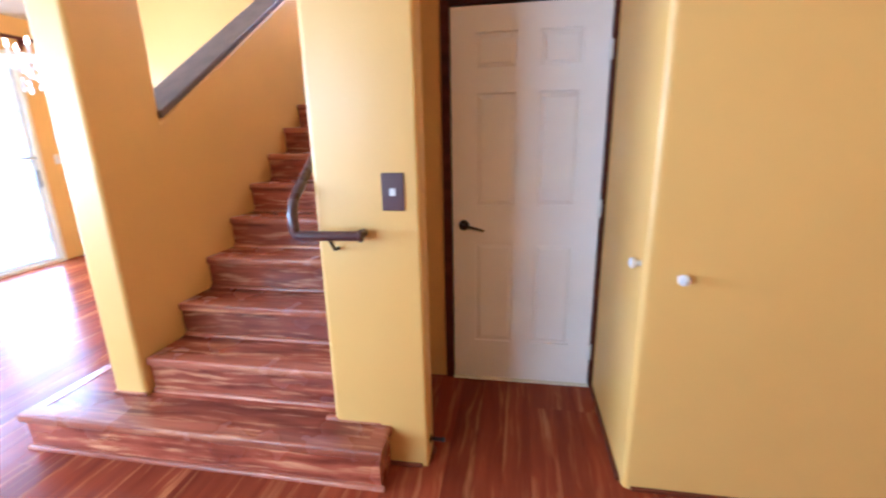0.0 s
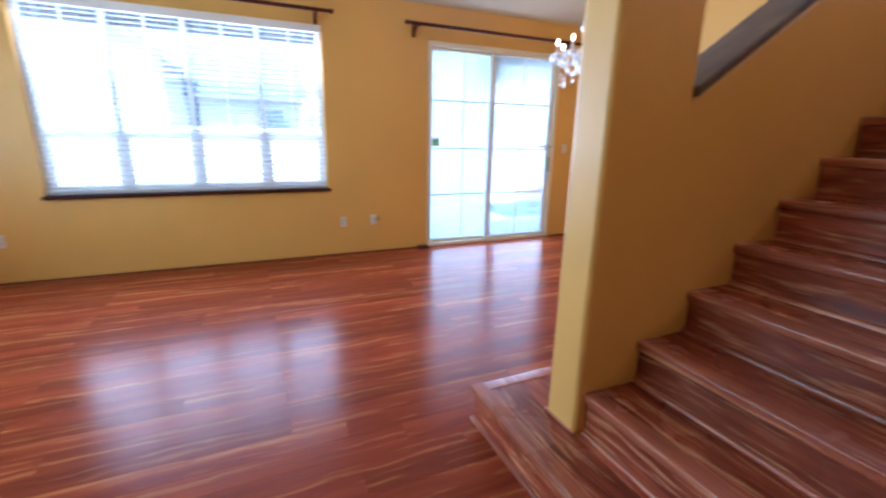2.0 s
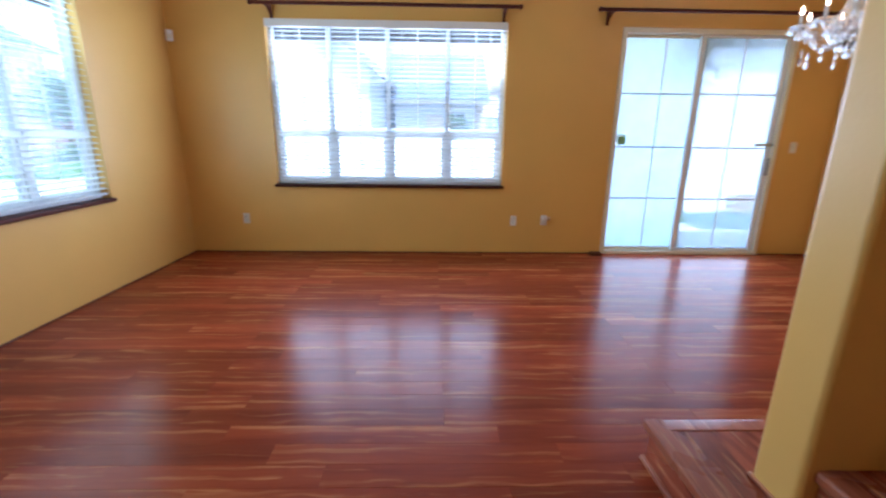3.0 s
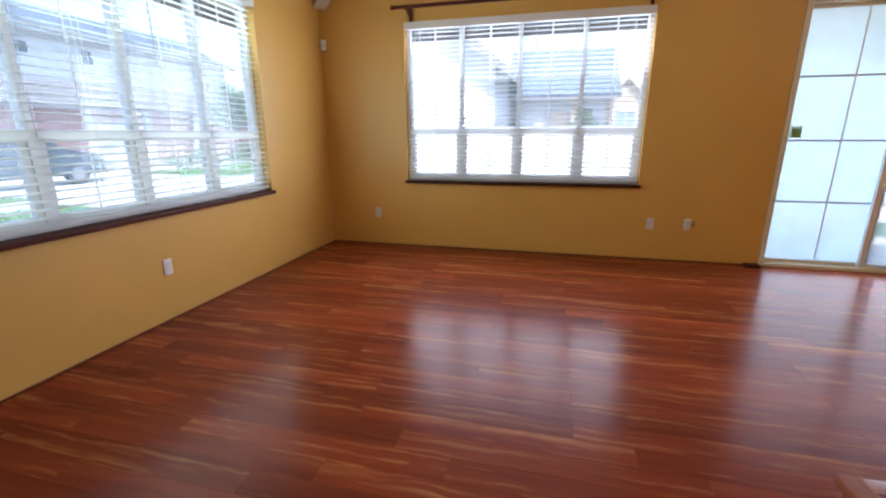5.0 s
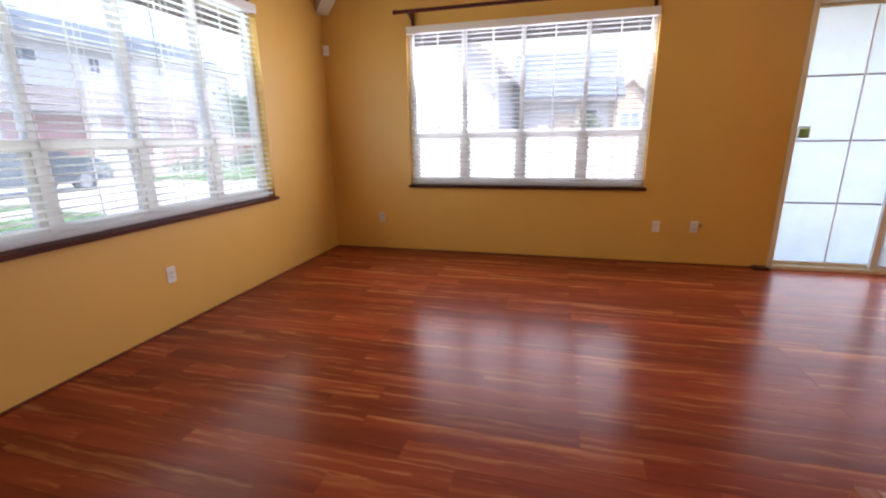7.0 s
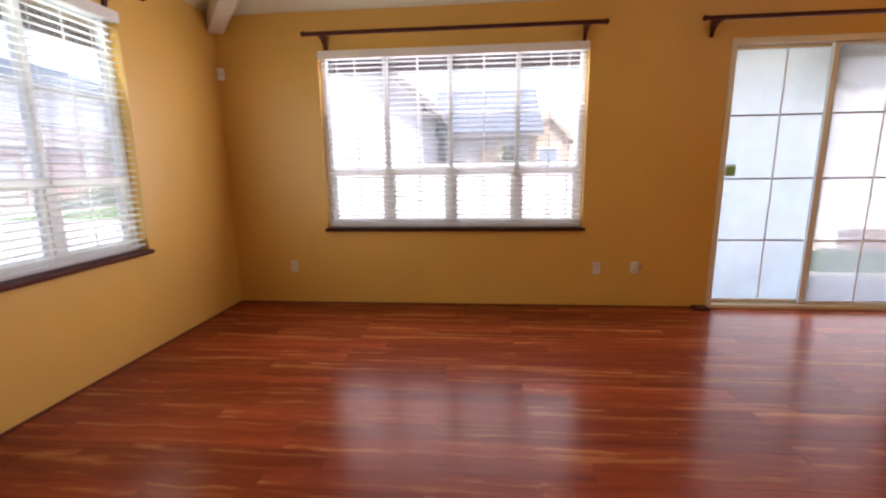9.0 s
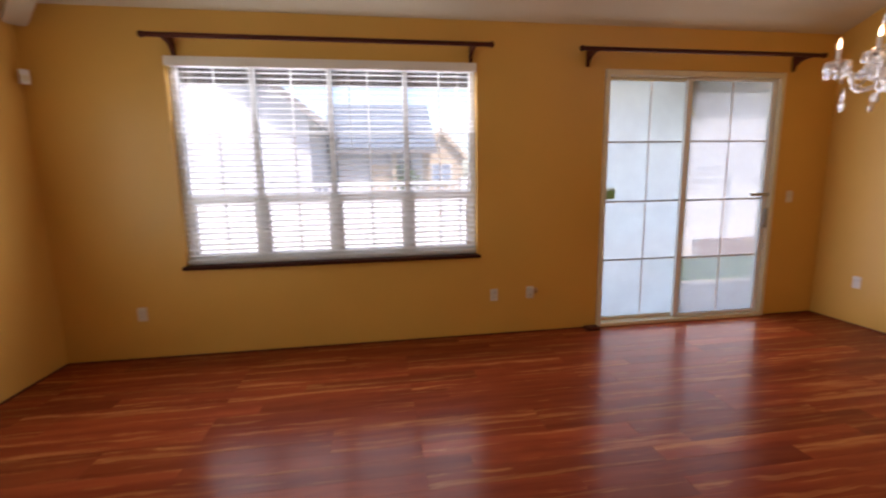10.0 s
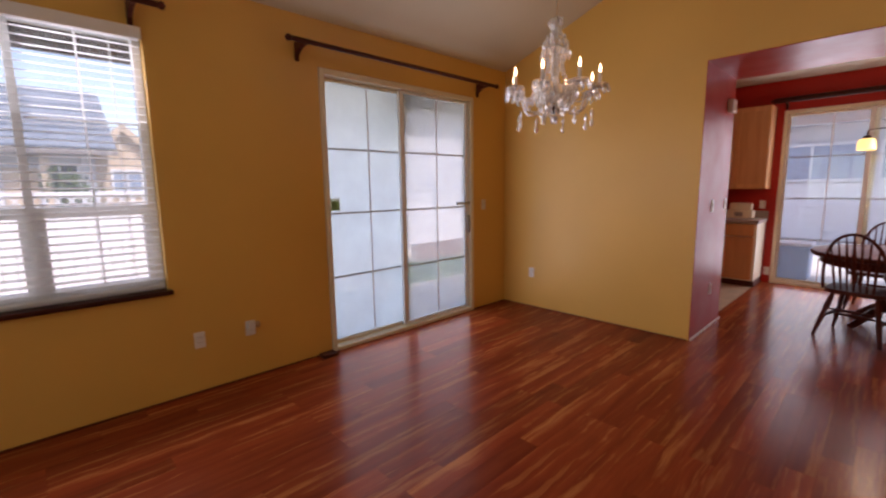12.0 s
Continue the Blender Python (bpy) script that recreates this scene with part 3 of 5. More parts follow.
# ---------- hall door ----------
def panel_door():
    d = thing("door_3", pose(5.268, 4.558, 0), "closed white six-panel hall door with dark jambs", "door", kind="structure")
    W, H = 0.772, 2.03
    cols = ((0.125, 0.335), (0.445, 0.65))
    rows = ((0.25, 0.84), (1.05, 1.625), (1.74, 1.91))
    bm = bmesh.new()
    # stiles and rails around recessed panels
    box(bm, 0, cols[0][0], 0, 0.035, 0.012, H)
    box(bm, cols[0][1], cols[1][0], 0, 0.035, 0.012, H)
    box(bm, cols[1][1], W, 0, 0.035, 0.012, H)
    zs = [0.012] + [z for r in rows for z in r] + [H]
    for a, b in cols:
        for z0, z1 in zip(zs[::2], zs[1::2]):
            box(bm, a, b, 0, 0.035, z0, z1)
    part("door_leaf", bm, DOORW, d)
    for a, b in cols:
        for z0, z1 in rows:
            bm = boxes((a, b, 0.012, 0.030, z0, z1))
            part("panel", bm, DOORW, d)
            g = 0.03
            raised = bmesh.new()
            o = [(a + 0.008, z0 + 0.008), (b - 0.008, z0 + 0.008), (b - 0.008, z1 - 0.008), (a + 0.008, z1 - 0.008)]
            i = [(a + g, z0 + g), (b - g, z0 + g), (b - g, z1 - g), (a + g, z1 - g)]
            vo = [raised.verts.new((x, 0.0118, z)) for x, z in o]
            vi = [raised.verts.new((x, 0.003, z)) for x, z in i]
            raised.faces.new(vi[::-1])
            for k in range(4):
                raised.faces.new((vo[k], vi[k], vi[(k + 1) % 4], vo[(k + 1) % 4]))
            bmesh.ops.recalc_face_normals(raised, faces=raised.faces[:])
            part("panel_field", raised, DOORW, d)
    part("jamb", boxes((-0.05, -0.006, -0.012, 0.1, 0, H + 0.035), bevel=0.003), DARKTRIM, d, "dark-stained door jamb")
    part("jamb", boxes((W + 0.006, W + 0.028, -0.012, 0.1, 0, H + 0.035), bevel=0.003), DARKTRIM, d, "dark-stained door jamb")
    part("head_jamb", boxes((-0.006, W + 0.006, -0.012, 0.1, H + 0.008, H + 0.035), bevel=0.003), DARKTRIM, d)
    part("threshold", boxes((-0.006, W + 0.006, -0.02, 0.06, 0.0, 0.009), bevel=0.002), CREAM, d, "pale threshold strip")
    h = part("door_handle", lathe([(0.027, 0), (0.03, 0.004), (0.028, 0.012), (0.012, 0.016), (0.011, 0.045)], sides=16), BRONZE, d, "dark bronze lever handle", True)
    h.matrix_basis = pose(0.062, 0, 0.94, 90)
    part("lever", tube([(0.062, -0.042, 0.94), (0.10, -0.046, 0.936), (0.16, -0.046, 0.922), (0.175, -0.042, 0.917)], [0.009, 0.009, 0.007, 0.006], 8), BRONZE, d, smooth=True)
    for z in (0.22, 1.04, 1.80):
        part("hinge", tube([(W - 0.001, -0.010, z - 0.045), (W - 0.001, -0.010, z + 0.045)], 0.010, 8), PLATE, d, "white painted hinge", True)


panel_door()


RUBBERY = plain("black_rubber_tip", (0.02, 0.02, 0.02), 0.8)


# ---------- rail, switches, outlets ----------
PLATEBROWN = plain("reddish_brown_switch_plate", (0.075, 0.022, 0.022), 0.45)

def handrail():
    r = thing("handrail", pose(0, 0, 0), "dark brown painted tube handrail returned to the wall", "handrail")
    a = [(5.035, 3.742, 1.060), (4.82, 3.716, 1.062), (4.80, 3.714, 1.064), (4.788, 3.713, 1.078), (4.785, 3.714, 1.14), (4.785, 3.735, 1.195)]
    top = (4.785, 3.735 + 2.9, 1.195 + 2.9 * 0.7246)
    part("rail", tube(a + [(4.785, 3.735 + 0.06, 1.195 + 0.06 * 0.7246), top], 0.0195, 12), RAILM, r, smooth=True)
    part("end_cap", lathe([(0.02, 0), (0.025, 0.003), (0.025, 0.012), (0.018, 0.018)], sides=12), RAILM, r, smooth=True).matrix_basis = pose(5.03, 3.742, 1.06, 0, 90, 7)
    part("end_return", tube([(5.03, 3.744, 1.06), (5.03, 3.803, 1.06)], 0.017, 10), RAILM, r, smooth=True)
    def arm(p, q):
        part("bracket", tube([p, ((p[0] + q[0]) / 2, (p[1] + q[1]) / 2, p[2] - 0.045), q], 0.007, 8), BRONZE, r, "dark bronze rail bracket", True)
    arm((4.92, 3.73, 1.044), (4.92, 3.805, 0.995))
    for k in (0.6, 1.6, 2.6):
        arm((4.787, 3.735 + k, 1.175 + k * 0.7246), (4.833, 3.735 + k, 1.13 + k * 0.7246))


handrail()


def wall_plate(m, kind, label, mat=PLATE, w=0.072, h=0.116, category="outlet"):
    """A plate on a wall: local x along it, z up, y out of the wall."""
    o = thing("wall_outlet" if kind == "outlet" else "light_switch" if kind == "switch" else "wall_plate", m, label, category)
    part("cover_plate", boxes((-w / 2, w / 2, 0, 0.006, -h / 2, h / 2), bevel=0.0025), mat, o)
    if kind == "outlet":
        for z in (-0.021, 0.021):
            part("socket", boxes((-0.016, 0.016, 0.0065, 0.0085, z - 0.014, z + 0.014), bevel=0.001), PLATE, o)
            part("slot", boxes((-0.009, -0.006, 0.0086, 0.0092, z - 0.005, z + 0.006), (0.006, 0.009, 0.0086, 0.0092, z - 0.005, z + 0.006)), GROUT, o)
    else:
        part("toggle", boxes((-0.012, 0.012, 0.0065, 0.012, -0.014, 0.014), bevel=0.002), PLATE, o, "white toggle")
    return o


ON_W, ON_S, ON_N, ON_E = -90, 0, 180, -90
wall_plate(pose(0.0, 0.619, 0.394, 0, 0, ON_W), "outlet", "white duplex outlet low on the yellow wall")
wall_plate(pose(0.0, 3.667, 0.388, 0, 0, ON_W), "outlet", "white duplex outlet low beside the window")
jack = wall_plate(pose(0.0, 4.02, 0.395, 0, 0, ON_W), "outlet", "white outlet with a plugged-in adapter")
part("adapter", boxes((-0.026, 0.026, 0.009, 0.048, -0.01, 0.055), bevel=0.006), PLATE, jack, "white plug-in adapter")
# Round tan piece added where a brownish shadow lies beside the adapter.
part("shadow_disc", tube([(-0.026, 0.03, 0.024), (-0.05, 0.031, 0.024), (-0.062, 0.031, 0.024)], [0.02, 0.027, 0.02], 12), plain("tan_plastic", (0.48, 0.29, 0.14), 0.5, relief=0.0), jack, "round tan disc standing in for the adapter's brownish shadow", True)
wall_plate(pose(2.441, 0.0, 0.391, 0, 0, 0), "outlet", "white duplex outlet below the side window")
wall_plate(pose(0.42, 7.18, 0.42, 0, 0, 180), "outlet", "white duplex outlet on the gable wall")
wall_plate(pose(0.0, 6.775, 1.244, 0, 0, ON_W), "switch", "white light switch beside the patio door", category="switch")
wall_plate(pose(2.165, 7.62, 1.24, 0, 0, ON_W), "switch", "white light switch on the red passage wall", category="switch")
wall_plate(pose(2.165, 8.09, 1.245, 0, 0, ON_W), "switch", "white light switch at the red wall's end", category="switch")
wall_plate(pose(2.165, 7.76, 0.40, 0, 0, ON_W), "outlet", "white duplex outlet on the red passage wall")
wall_plate(pose(2.06, 10.62, 1.14, 0, 0, 180), "outlet", "white duplex outlet above the kitchen worktop")
wall_plate(pose(2.175, 10.62, 0.17, 0, 0, 180), "outlet", "white outlet low on the red kitchen wall")
wall_plate(pose(5.156, 3.803, 1.219, 0, 0, 180), "switch", "dark brown switch plate with a small white toggle", PLATEBROWN, 0.088, 0.142, "switch")


def box_sensor(name, m, w, d, h, label):
    o = thing(name, m, label, "sensor")
    part("housing", boxes((-w / 2, w / 2, 0, d, -h / 2, h / 2), bevel=0.008), PLATE, o)
    part("lens", boxes((-w * 0.32, w * 0.32, d - 0.002, d + 0.003, -h * 0.28, h * 0.1), bevel=0.002), CEIL, o)


box_sensor("motion_sensor", pose(0.05, 0.05, 2.275, 0, 0, -45), 0.06, 0.045, 0.105, "small white motion sensor in the wall corner")
box_sensor("wall_chime", pose(2.165, 7.97, 2.20, 0, 0, ON_W), 0.14, 0.05, 0.13, "white chime box high on the red wall")


def bumper(m, label):
    o = thing("door_stop", m, label, "door stop")
    part("stem", lathe([(0.012, 0), (0.009, 0.006), (0.008, 0.016)], sides=12), PLATE, o, smooth=True)
    part("knob", lathe([(0.008, 0.014), (0.017, 0.018), (0.021, 0.026), (0.019, 0.034), (0.008, 0.039)], sides=14), PLATE, o, smooth=True)


bumper(pose(6.195, 3.803, 0.915, 90), "small round white knob on the yellow wall")
bumper(pose(6.068, 3.86, 0.95, 0, -90, 0), "small round white knob beside the wall corner")


stop = thing("door_stop", pose(5.255, 3.862, 0.10, 0, 90, 0), "dark bronze door stop low on the wall", "door stop")
part("flange", lathe([(0.018, 0), (0.018, 0.004), (0.009, 0.008)], sides=12), BRONZE, stop, smooth=True)
part("spring", lathe([(0.007, 0.006), (0.009, 0.02), (0.007, 0.03), (0.009, 0.04), (0.007, 0.05)], sides=10), BRONZE, stop, smooth=True)
part("tip", lathe([(0.011, 0.05), (0.012, 0.055), (0.010, 0.066)], sides=10), RUBBERY, stop, smooth=True)


# ---------- shoe mouldings ----------
SHOEW = wood("red_brown_shoe_moulding", (0.08, 0.016, 0.008), (0.16, 0.036, 0.014), (0.26, 0.08, 0.03), 0, 0.35, 0.4, 0.0, spec=0.2)


def shoe(name, x0, x1, y0, y1, mat=SHOEW, h=0.012, label="thin red-brown shoe moulding along the wall"):
    structure(name, boxes((x0, x1, y0, y1, 0.0, h), bevel=0.004), mat, label, "baseboard")


shoe("baseboard", 0.0, 0.014, 0.0, 4.70)
shoe("baseboard", 0.0, 0.014, 6.61, 7.18)
shoe("baseboard", 0.014, 7.6, 0.0, 0.014)
shoe("baseboard", 0.014, 2.15, 7.166, 7.18)
shoe("baseboard", 4.99, 5.23, 3.789, 3.803, h=0.016)
shoe("baseboard", 5.255, 5.267, 3.84, 3.92, h=0.016)
shoe("baseboard", 6.054, 6.068, 3.84, 4.545, h=0.016)
shoe("baseboard", 6.10, 7.6, 3.789, 3.803, h=0.016)
shoe("baseboard", 2.169, 2.183, 7.19, 8.17, VINYL, 0.022, "thin white strip along the red wall")
shoe("trim_post", 3.625, 3.815, 3.848, 3.862, NOSE, 0.018, "thin wooden shoe strip at the stair wall end")
for ob in [o for o in scene.objects if o.name.startswith("trim_post")]:
    ob.location.z = 0.191
mat_end = thing("trim_block", pose(0.055, 4.65, 0), "small dark worn trim end on the floor beside the door", "trim")
part("block", boxes((-0.05, 0.05, -0.075, 0.06, 0.0, 0.03), bevel=0.01), DARKTRIM, mat_end)

# ---------- chandelier ----------
def add_bead(bm, p, r, h, sides=6):
    x, y, z = p
    lathe([(r * 0.15, z - h), (r, z - h * 0.2), (r, z + h * 0.2), (r * 0.15, z + h)], x, y, sides, bm)


def chandelier(cx, cy):
    rng = random.Random(3)
    ch = thing("crystal_chandelier", pose(cx, cy, 0), "lit six-arm crystal chandelier hung with glass beads and drops", "chandelier")
    top = EAVE + PITCH * cx
    part("chain", tube([(0, 0, 2.62), (0, 0, top - 0.02)], 0.006, 6), CHROME, ch, "thin hanging chain", True)
    part("canopy", lathe([(0.012, top - 0.05), (0.045, top - 0.03), (0.06, top + 0.015)]), CHROME, ch, "small ceiling canopy", True)
    part("stem", lathe([(0.008, 1.95), (0.012, 2.0), (0.02, 2.08), (0.013, 2.13), (0.024, 2.2), (0.014, 2.28), (0.02, 2.36), (0.012, 2.44), (0.022, 2.5), (0.01, 2.52), (0.01, 2.62)], sides=10), CHROME, ch, smooth=True)
    part("crown_ball", lathe([(0.012, 2.52), (0.035, 2.535), (0.05, 2.56), (0.047, 2.59), (0.025, 2.61), (0.01, 2.615)], sides=12), CRYSTAL, ch, "cut crystal ball")
    part("crown_dish", lathe([(0.012, 2.44), (0.06, 2.41), (0.092, 2.395), (0.094, 2.39), (0.06, 2.402), (0.012, 2.425)], sides=18), CRYSTAL, ch, "cut crystal dish")
    part("column", lathe([(0.022, 2.14), (0.034, 2.17), (0.026, 2.21), (0.036, 2.25), (0.026, 2.29), (0.034, 2.33), (0.024, 2.37)], sides=10), CRYSTAL, ch)
    part("bowl", lathe([(0.015, 2.035), (0.09, 2.06), (0.135, 2.105), (0.15, 2.13), (0.145, 2.132), (0.125, 2.108), (0.085, 2.068), (0.015, 2.045)], sides=20), CRYSTAL, ch, "cut crystal bowl")
    part("bottom_ball", lathe([(0.01, 1.955), (0.03, 1.97), (0.036, 1.99), (0.03, 2.01), (0.012, 2.03)], sides=12), BRONZE, ch, "dark centre boss", True)
    # bead strands from the dish to the bowl
    beads = bmesh.new()
    for k in range(12):
        a = 2 * math.pi * (k + 0.5) / 12
        for j in range(11):
            u = j / 10
            r = 0.078 - 0.03 * math.sin(u * 3.14) + 0.055 * u * u
            add_bead(beads, (r * math.cos(a), r * math.sin(a), 2.385 - 0.25 * u), 0.0085, 0.0115)
    # hanging drops round the dish and the bowl
    drop_me = mesh("drop", lathe([(0.002, 0.0), (0.006, -0.008), (0.0125, -0.032), (0.009, -0.048), (0.001, -0.056)], sides=6), CRYSTAL)
    for n, r, z, off in ((9, 0.045, 2.605, 0.2), (10, 0.03, 2.55, 0.0), (12, 0.062, 2.50, 0.3), (16, 0.085, 2.455, 0.1), (18, 0.12, 2.155, 0.2), (13, 0.07, 2.0, 0.1), (14, 0.098, 2.39, 0.0), (20, 0.155, 2.115, 0.1), (16, 0.125, 2.075, 0.2), (12, 0.09, 2.04, 0.3), (8, 0.055, 2.03, 0.0), (5, 0.02, 1.95, 0.2)):
        for k in range(n):
            a = 2 * math.pi * k / n + off
            share("drop", drop_me, ch, pose(r * math.cos(a), r * math.sin(a), z - rng.uniform(0, 0.006), rng.uniform(-6, 6), rng.uniform(-6, 6), rng.uniform(0, 360)))
    # arms
    R = 0.305
    for k in range(8):
        a = radians(-28 + 45 * k)
        c, s = math.cos(a), math.sin(a)

        def P(r, z):
            return (r * c, r * s, z)
        pts = [P(0.02, 2.015)] + [P(0.04 + (R - 0.04) * u, 2.015 + 0.05 * math.sin(u * math.pi * 1.0) - 0.10 * math.sin(u * math.pi * 1.0) * (u < 0.75) + 0.09 * max(0, u - 0.55) / 0.45) for u in [i / 9 for i in range(10)]]
        arm = part("arm", tube(pts, 0.0085, 8), CRYSTAL, ch, "twisted glass arm", True)
        cup = part("drip_pan", lathe([(0.012, 2.100), (0.045, 2.110), (0.062, 2.127), (0.058, 2.131), (0.04, 2.117), (0.012, 2.115)], R * c, R * s, 14), CRYSTAL, ch, "scalloped crystal drip pan")
        part("candle_sleeve", lathe([(0.013, 2.115), (0.012, 2.115), (0.012, 2.200), (0.010, 2.205)], R * c, R * s, 10), PLATE, ch, "white candle sleeve", True)
        part("candle_bulb", lathe([(0.005, 2.205), (0.008, 2.212), (0.0095, 2.224), (0.0075, 2.24), (0.0035, 2.255), (0.001, 2.266)], R * c, R * s, 10), BULB, ch, "glowing candle bulb", True)
        for j in range(8):
            b = 2 * math.pi * j / 8
            share("drop", drop_me, cup, pose(R * c + 0.058 * math.cos(b), R * s + 0.058 * math.sin(b), 2.127, rng.uniform(-5, 5), rng.uniform(-5, 5), rng.uniform(0, 360)))
        # long pendant under the arm and swag to the column
        share("drop", drop_me, arm, pose(0.26 * c, 0.26 * s, 1.975, 0, 0, 20 * k))
        share("drop", drop_me, arm, pose(0.26 * c, 0.26 * s, 1.920, 0, 0, 20 * k) @ Matrix.Scale(1.2, 4))
        for j in range(12):
            u = j / 11
            r = 0.07 + (R - 0.09) * u
            add_bead(beads, P(r, 2.175 - 0.06 * u - 0.09 * math.sin(u * math.pi)), 0.007, 0.009)
        # swag between neighbouring drip pans
        a2 = a + radians(45)
        for j in range(1, 13):
            u = j / 13
            p = Vector((R * c, R * s, 2.115)).lerp(Vector((R * math.cos(a2), R * math.sin(a2), 2.115)), u)
            q = p * (1 - 0.10 * math.sin(u * math.pi))
            add_bead(beads, (q.x, q.y, 2.105 - 0.08 * math.sin(u * math.pi)), 0.006, 0.008)
    tagged(part("bead_chain", beads, CRYSTAL, ch), "strands of small clear crystal beads", kind="stuff")


chandelier(1.622, 5.672)


# ---------- kitchen ----------
def cabinet_front(parent, x0, x1, y, z0, z1, name, knob=True):
    door = part(name, boxes((x0, x0 + 0.055, y - 0.02, y, z0, z1), (x1 - 0.055, x1, y - 0.02, y, z0, z1), (x0 + 0.055, x1 - 0.055, y - 0.02, y, z0, z0 + 0.055), (x0 + 0.055, x1 - 0.055, y - 0.02, y, z1 - 0.055, z1), bevel=0.002) if z1 - z0 > 0.3 else boxes((x0, x1, y - 0.02, y, z0, z1), bevel=0.003), MAPLE, parent)
    if z1 - z0 > 0.3:
        part("panel", boxes((x0 + 0.055, x1 - 0.055, y - 0.010, y, z0 + 0.055, z1 - 0.055)), MAPLE, door)
    return door


for n, (a, b) in enumerate(((1.30, 1.70), (1.70, 2.12))):
    base = thing("base_cabinet", pose(0, 0, 0), "maple base cabinet with drawer over door", "cabinet", "maple kitchen cabinets")
    part("body", boxes((a, b, 10.05, 10.615, 0.09, 0.90)), CREAM if n else MAPLE, base, "pale cabinet side" if n else "")
    part("plinth", boxes((a, b, 10.11, 10.615, 0.0, 0.09)), GROUT, base)
    cabinet_front(base, a + 0.008, b - 0.03, 10.05, 0.72, 0.885, "drawer_front")
    cabinet_front(base, a + 0.008, b - 0.03, 10.05, 0.11, 0.705, "cabinet_door")
worktop = tagged(part("worktop", boxes((1.30, 2.14, 10.01, 10.615, 0.90, 0.945), (1.30, 2.14, 10.59, 10.617, 0.945, 1.05), bevel=0.005), COUNTER), "grey-brown laminate kitchen worktop with upstand", "worktop")
for a, b in ((1.30, 1.73), (1.73, 2.13)):
    upper = thing("wall_cabinet", pose(0, 0, 0), "maple wall cabinet with a framed door", "cabinet", "maple kitchen cabinets")
    part("body", boxes((a, b, 10.30, 10.615, 1.37, 2.50)), MAPLE, upper)
    cabinet_front(upper, a + 0.006, b - 0.006, 10.30, 1.38, 2.49, "cabinet_door")


def counter_appliance():
    r = thing("counter_appliance", pose(1.83, 10.42, 0.945), "cream kitchen appliance on the worktop", "appliance")
    part("body", boxes((-0.17, 0.17, -0.08, 0.10, 0.0, 0.12), bevel=0.02), CREAM, r)
    part("raised_back", boxes((-0.14, 0.14, 0.0, 0.10, 0.12, 0.22), bevel=0.02), CREAM, r)
    part("display", boxes((-0.05, 0.05, -0.084, -0.079, 0.03, 0.09), bevel=0.003), STEEL, r, "grey display")


counter_appliance()


def spindle(bm, p, q, r=0.008, bulge=0.004):
    pts = [Vector(p).lerp(Vector(q), u) for u in (0, 0.25, 0.5, 0.75, 1)]
    tube(pts, [r * 0.8, r + bulge * 0.5, r + bulge, r + bulge * 0.3, r * 0.7], 7, bm)
    return bm


def windsor_chair(m, label):
    """Bow-back chair facing local +y."""
    c = thing("windsor_chair", m, label, "chair", "chairs round the kitchen table")
    seat = rounded([(-0.21, -0.2), (0.21, -0.2), (0.235, 0.21), (-0.235, 0.21)], [0.14, 0.14, 0.09, 0.09], 6)
    bm = extrude(seat, 2, 0.425, 0.46)
    part("seat", bm, CHAIRW, c, smooth=True)
    for sx, sy in ((-1, -1), (1, -1), (-1, 1), (1, 1)):
        p, q = (sx * 0.14, sy * 0.13, 0.427), (sx * 0.215, sy * 0.21 - (0.03 if sy < 0 else 0), 0.0)
        pts = [Vector(p).lerp(Vector(q), u) for u in (0, 0.15, 0.3, 0.45, 0.55, 0.75, 1)]
        part("leg", tube(pts, [0.013, 0.02, 0.023, 0.016, 0.021, 0.017, 0.011], 9), CHAIRW, c, smooth=True)
    for s in (-1, 1):
        part("stretcher", spindle(bmesh.new(), (s * 0.182, -0.185, 0.19), (s * 0.182, 0.175, 0.19), 0.01, 0.007), CHAIRW, c, smooth=True)
    part("stretcher", spindle(bmesh.new(), (-0.182, 0.0, 0.19), (0.182, 0.0, 0.19), 0.01, 0.007), CHAIRW, c, smooth=True)
    part("stretcher", spindle(bmesh.new(), (-0.16, -0.17, 0.27), (0.16, -0.17, 0.27), 0.009, 0.006), CHAIRW, c, smooth=True)

    def bow(a):
        return Vector((0.205 * math.cos(a) * (1.0 + 0.1 * math.sin(a)), -0.165 - 0.13 * math.sin(a), 0.455 + 0.535 * math.sin(a) ** 0.8 if a > 0 else 0.455))
    pts = [bow(math.pi * i / 24) if 0 < i < 24 else Vector((0.205 * (1 if i == 0 else -1), -0.165, 0.455)) for i in range(25)]
    part("bow_back", tube(pts, 0.0125, 8), CHAIRW, c, smooth=True)
    for i in range(7):
        x = -0.15 + 0.05 * i
        s = math.sqrt(max(0.0, 1 - (x / 0.222) ** 2))
        part("spindle", spindle(bmesh.new(), (x * 0.8, -0.175, 0.455), (x, -0.165 - 0.13 * s, 0.455 + 0.535 * s ** 0.8), 0.007, 0.004 if i != 3 else 0.012), CHAIRW, c, smooth=True)
    return c


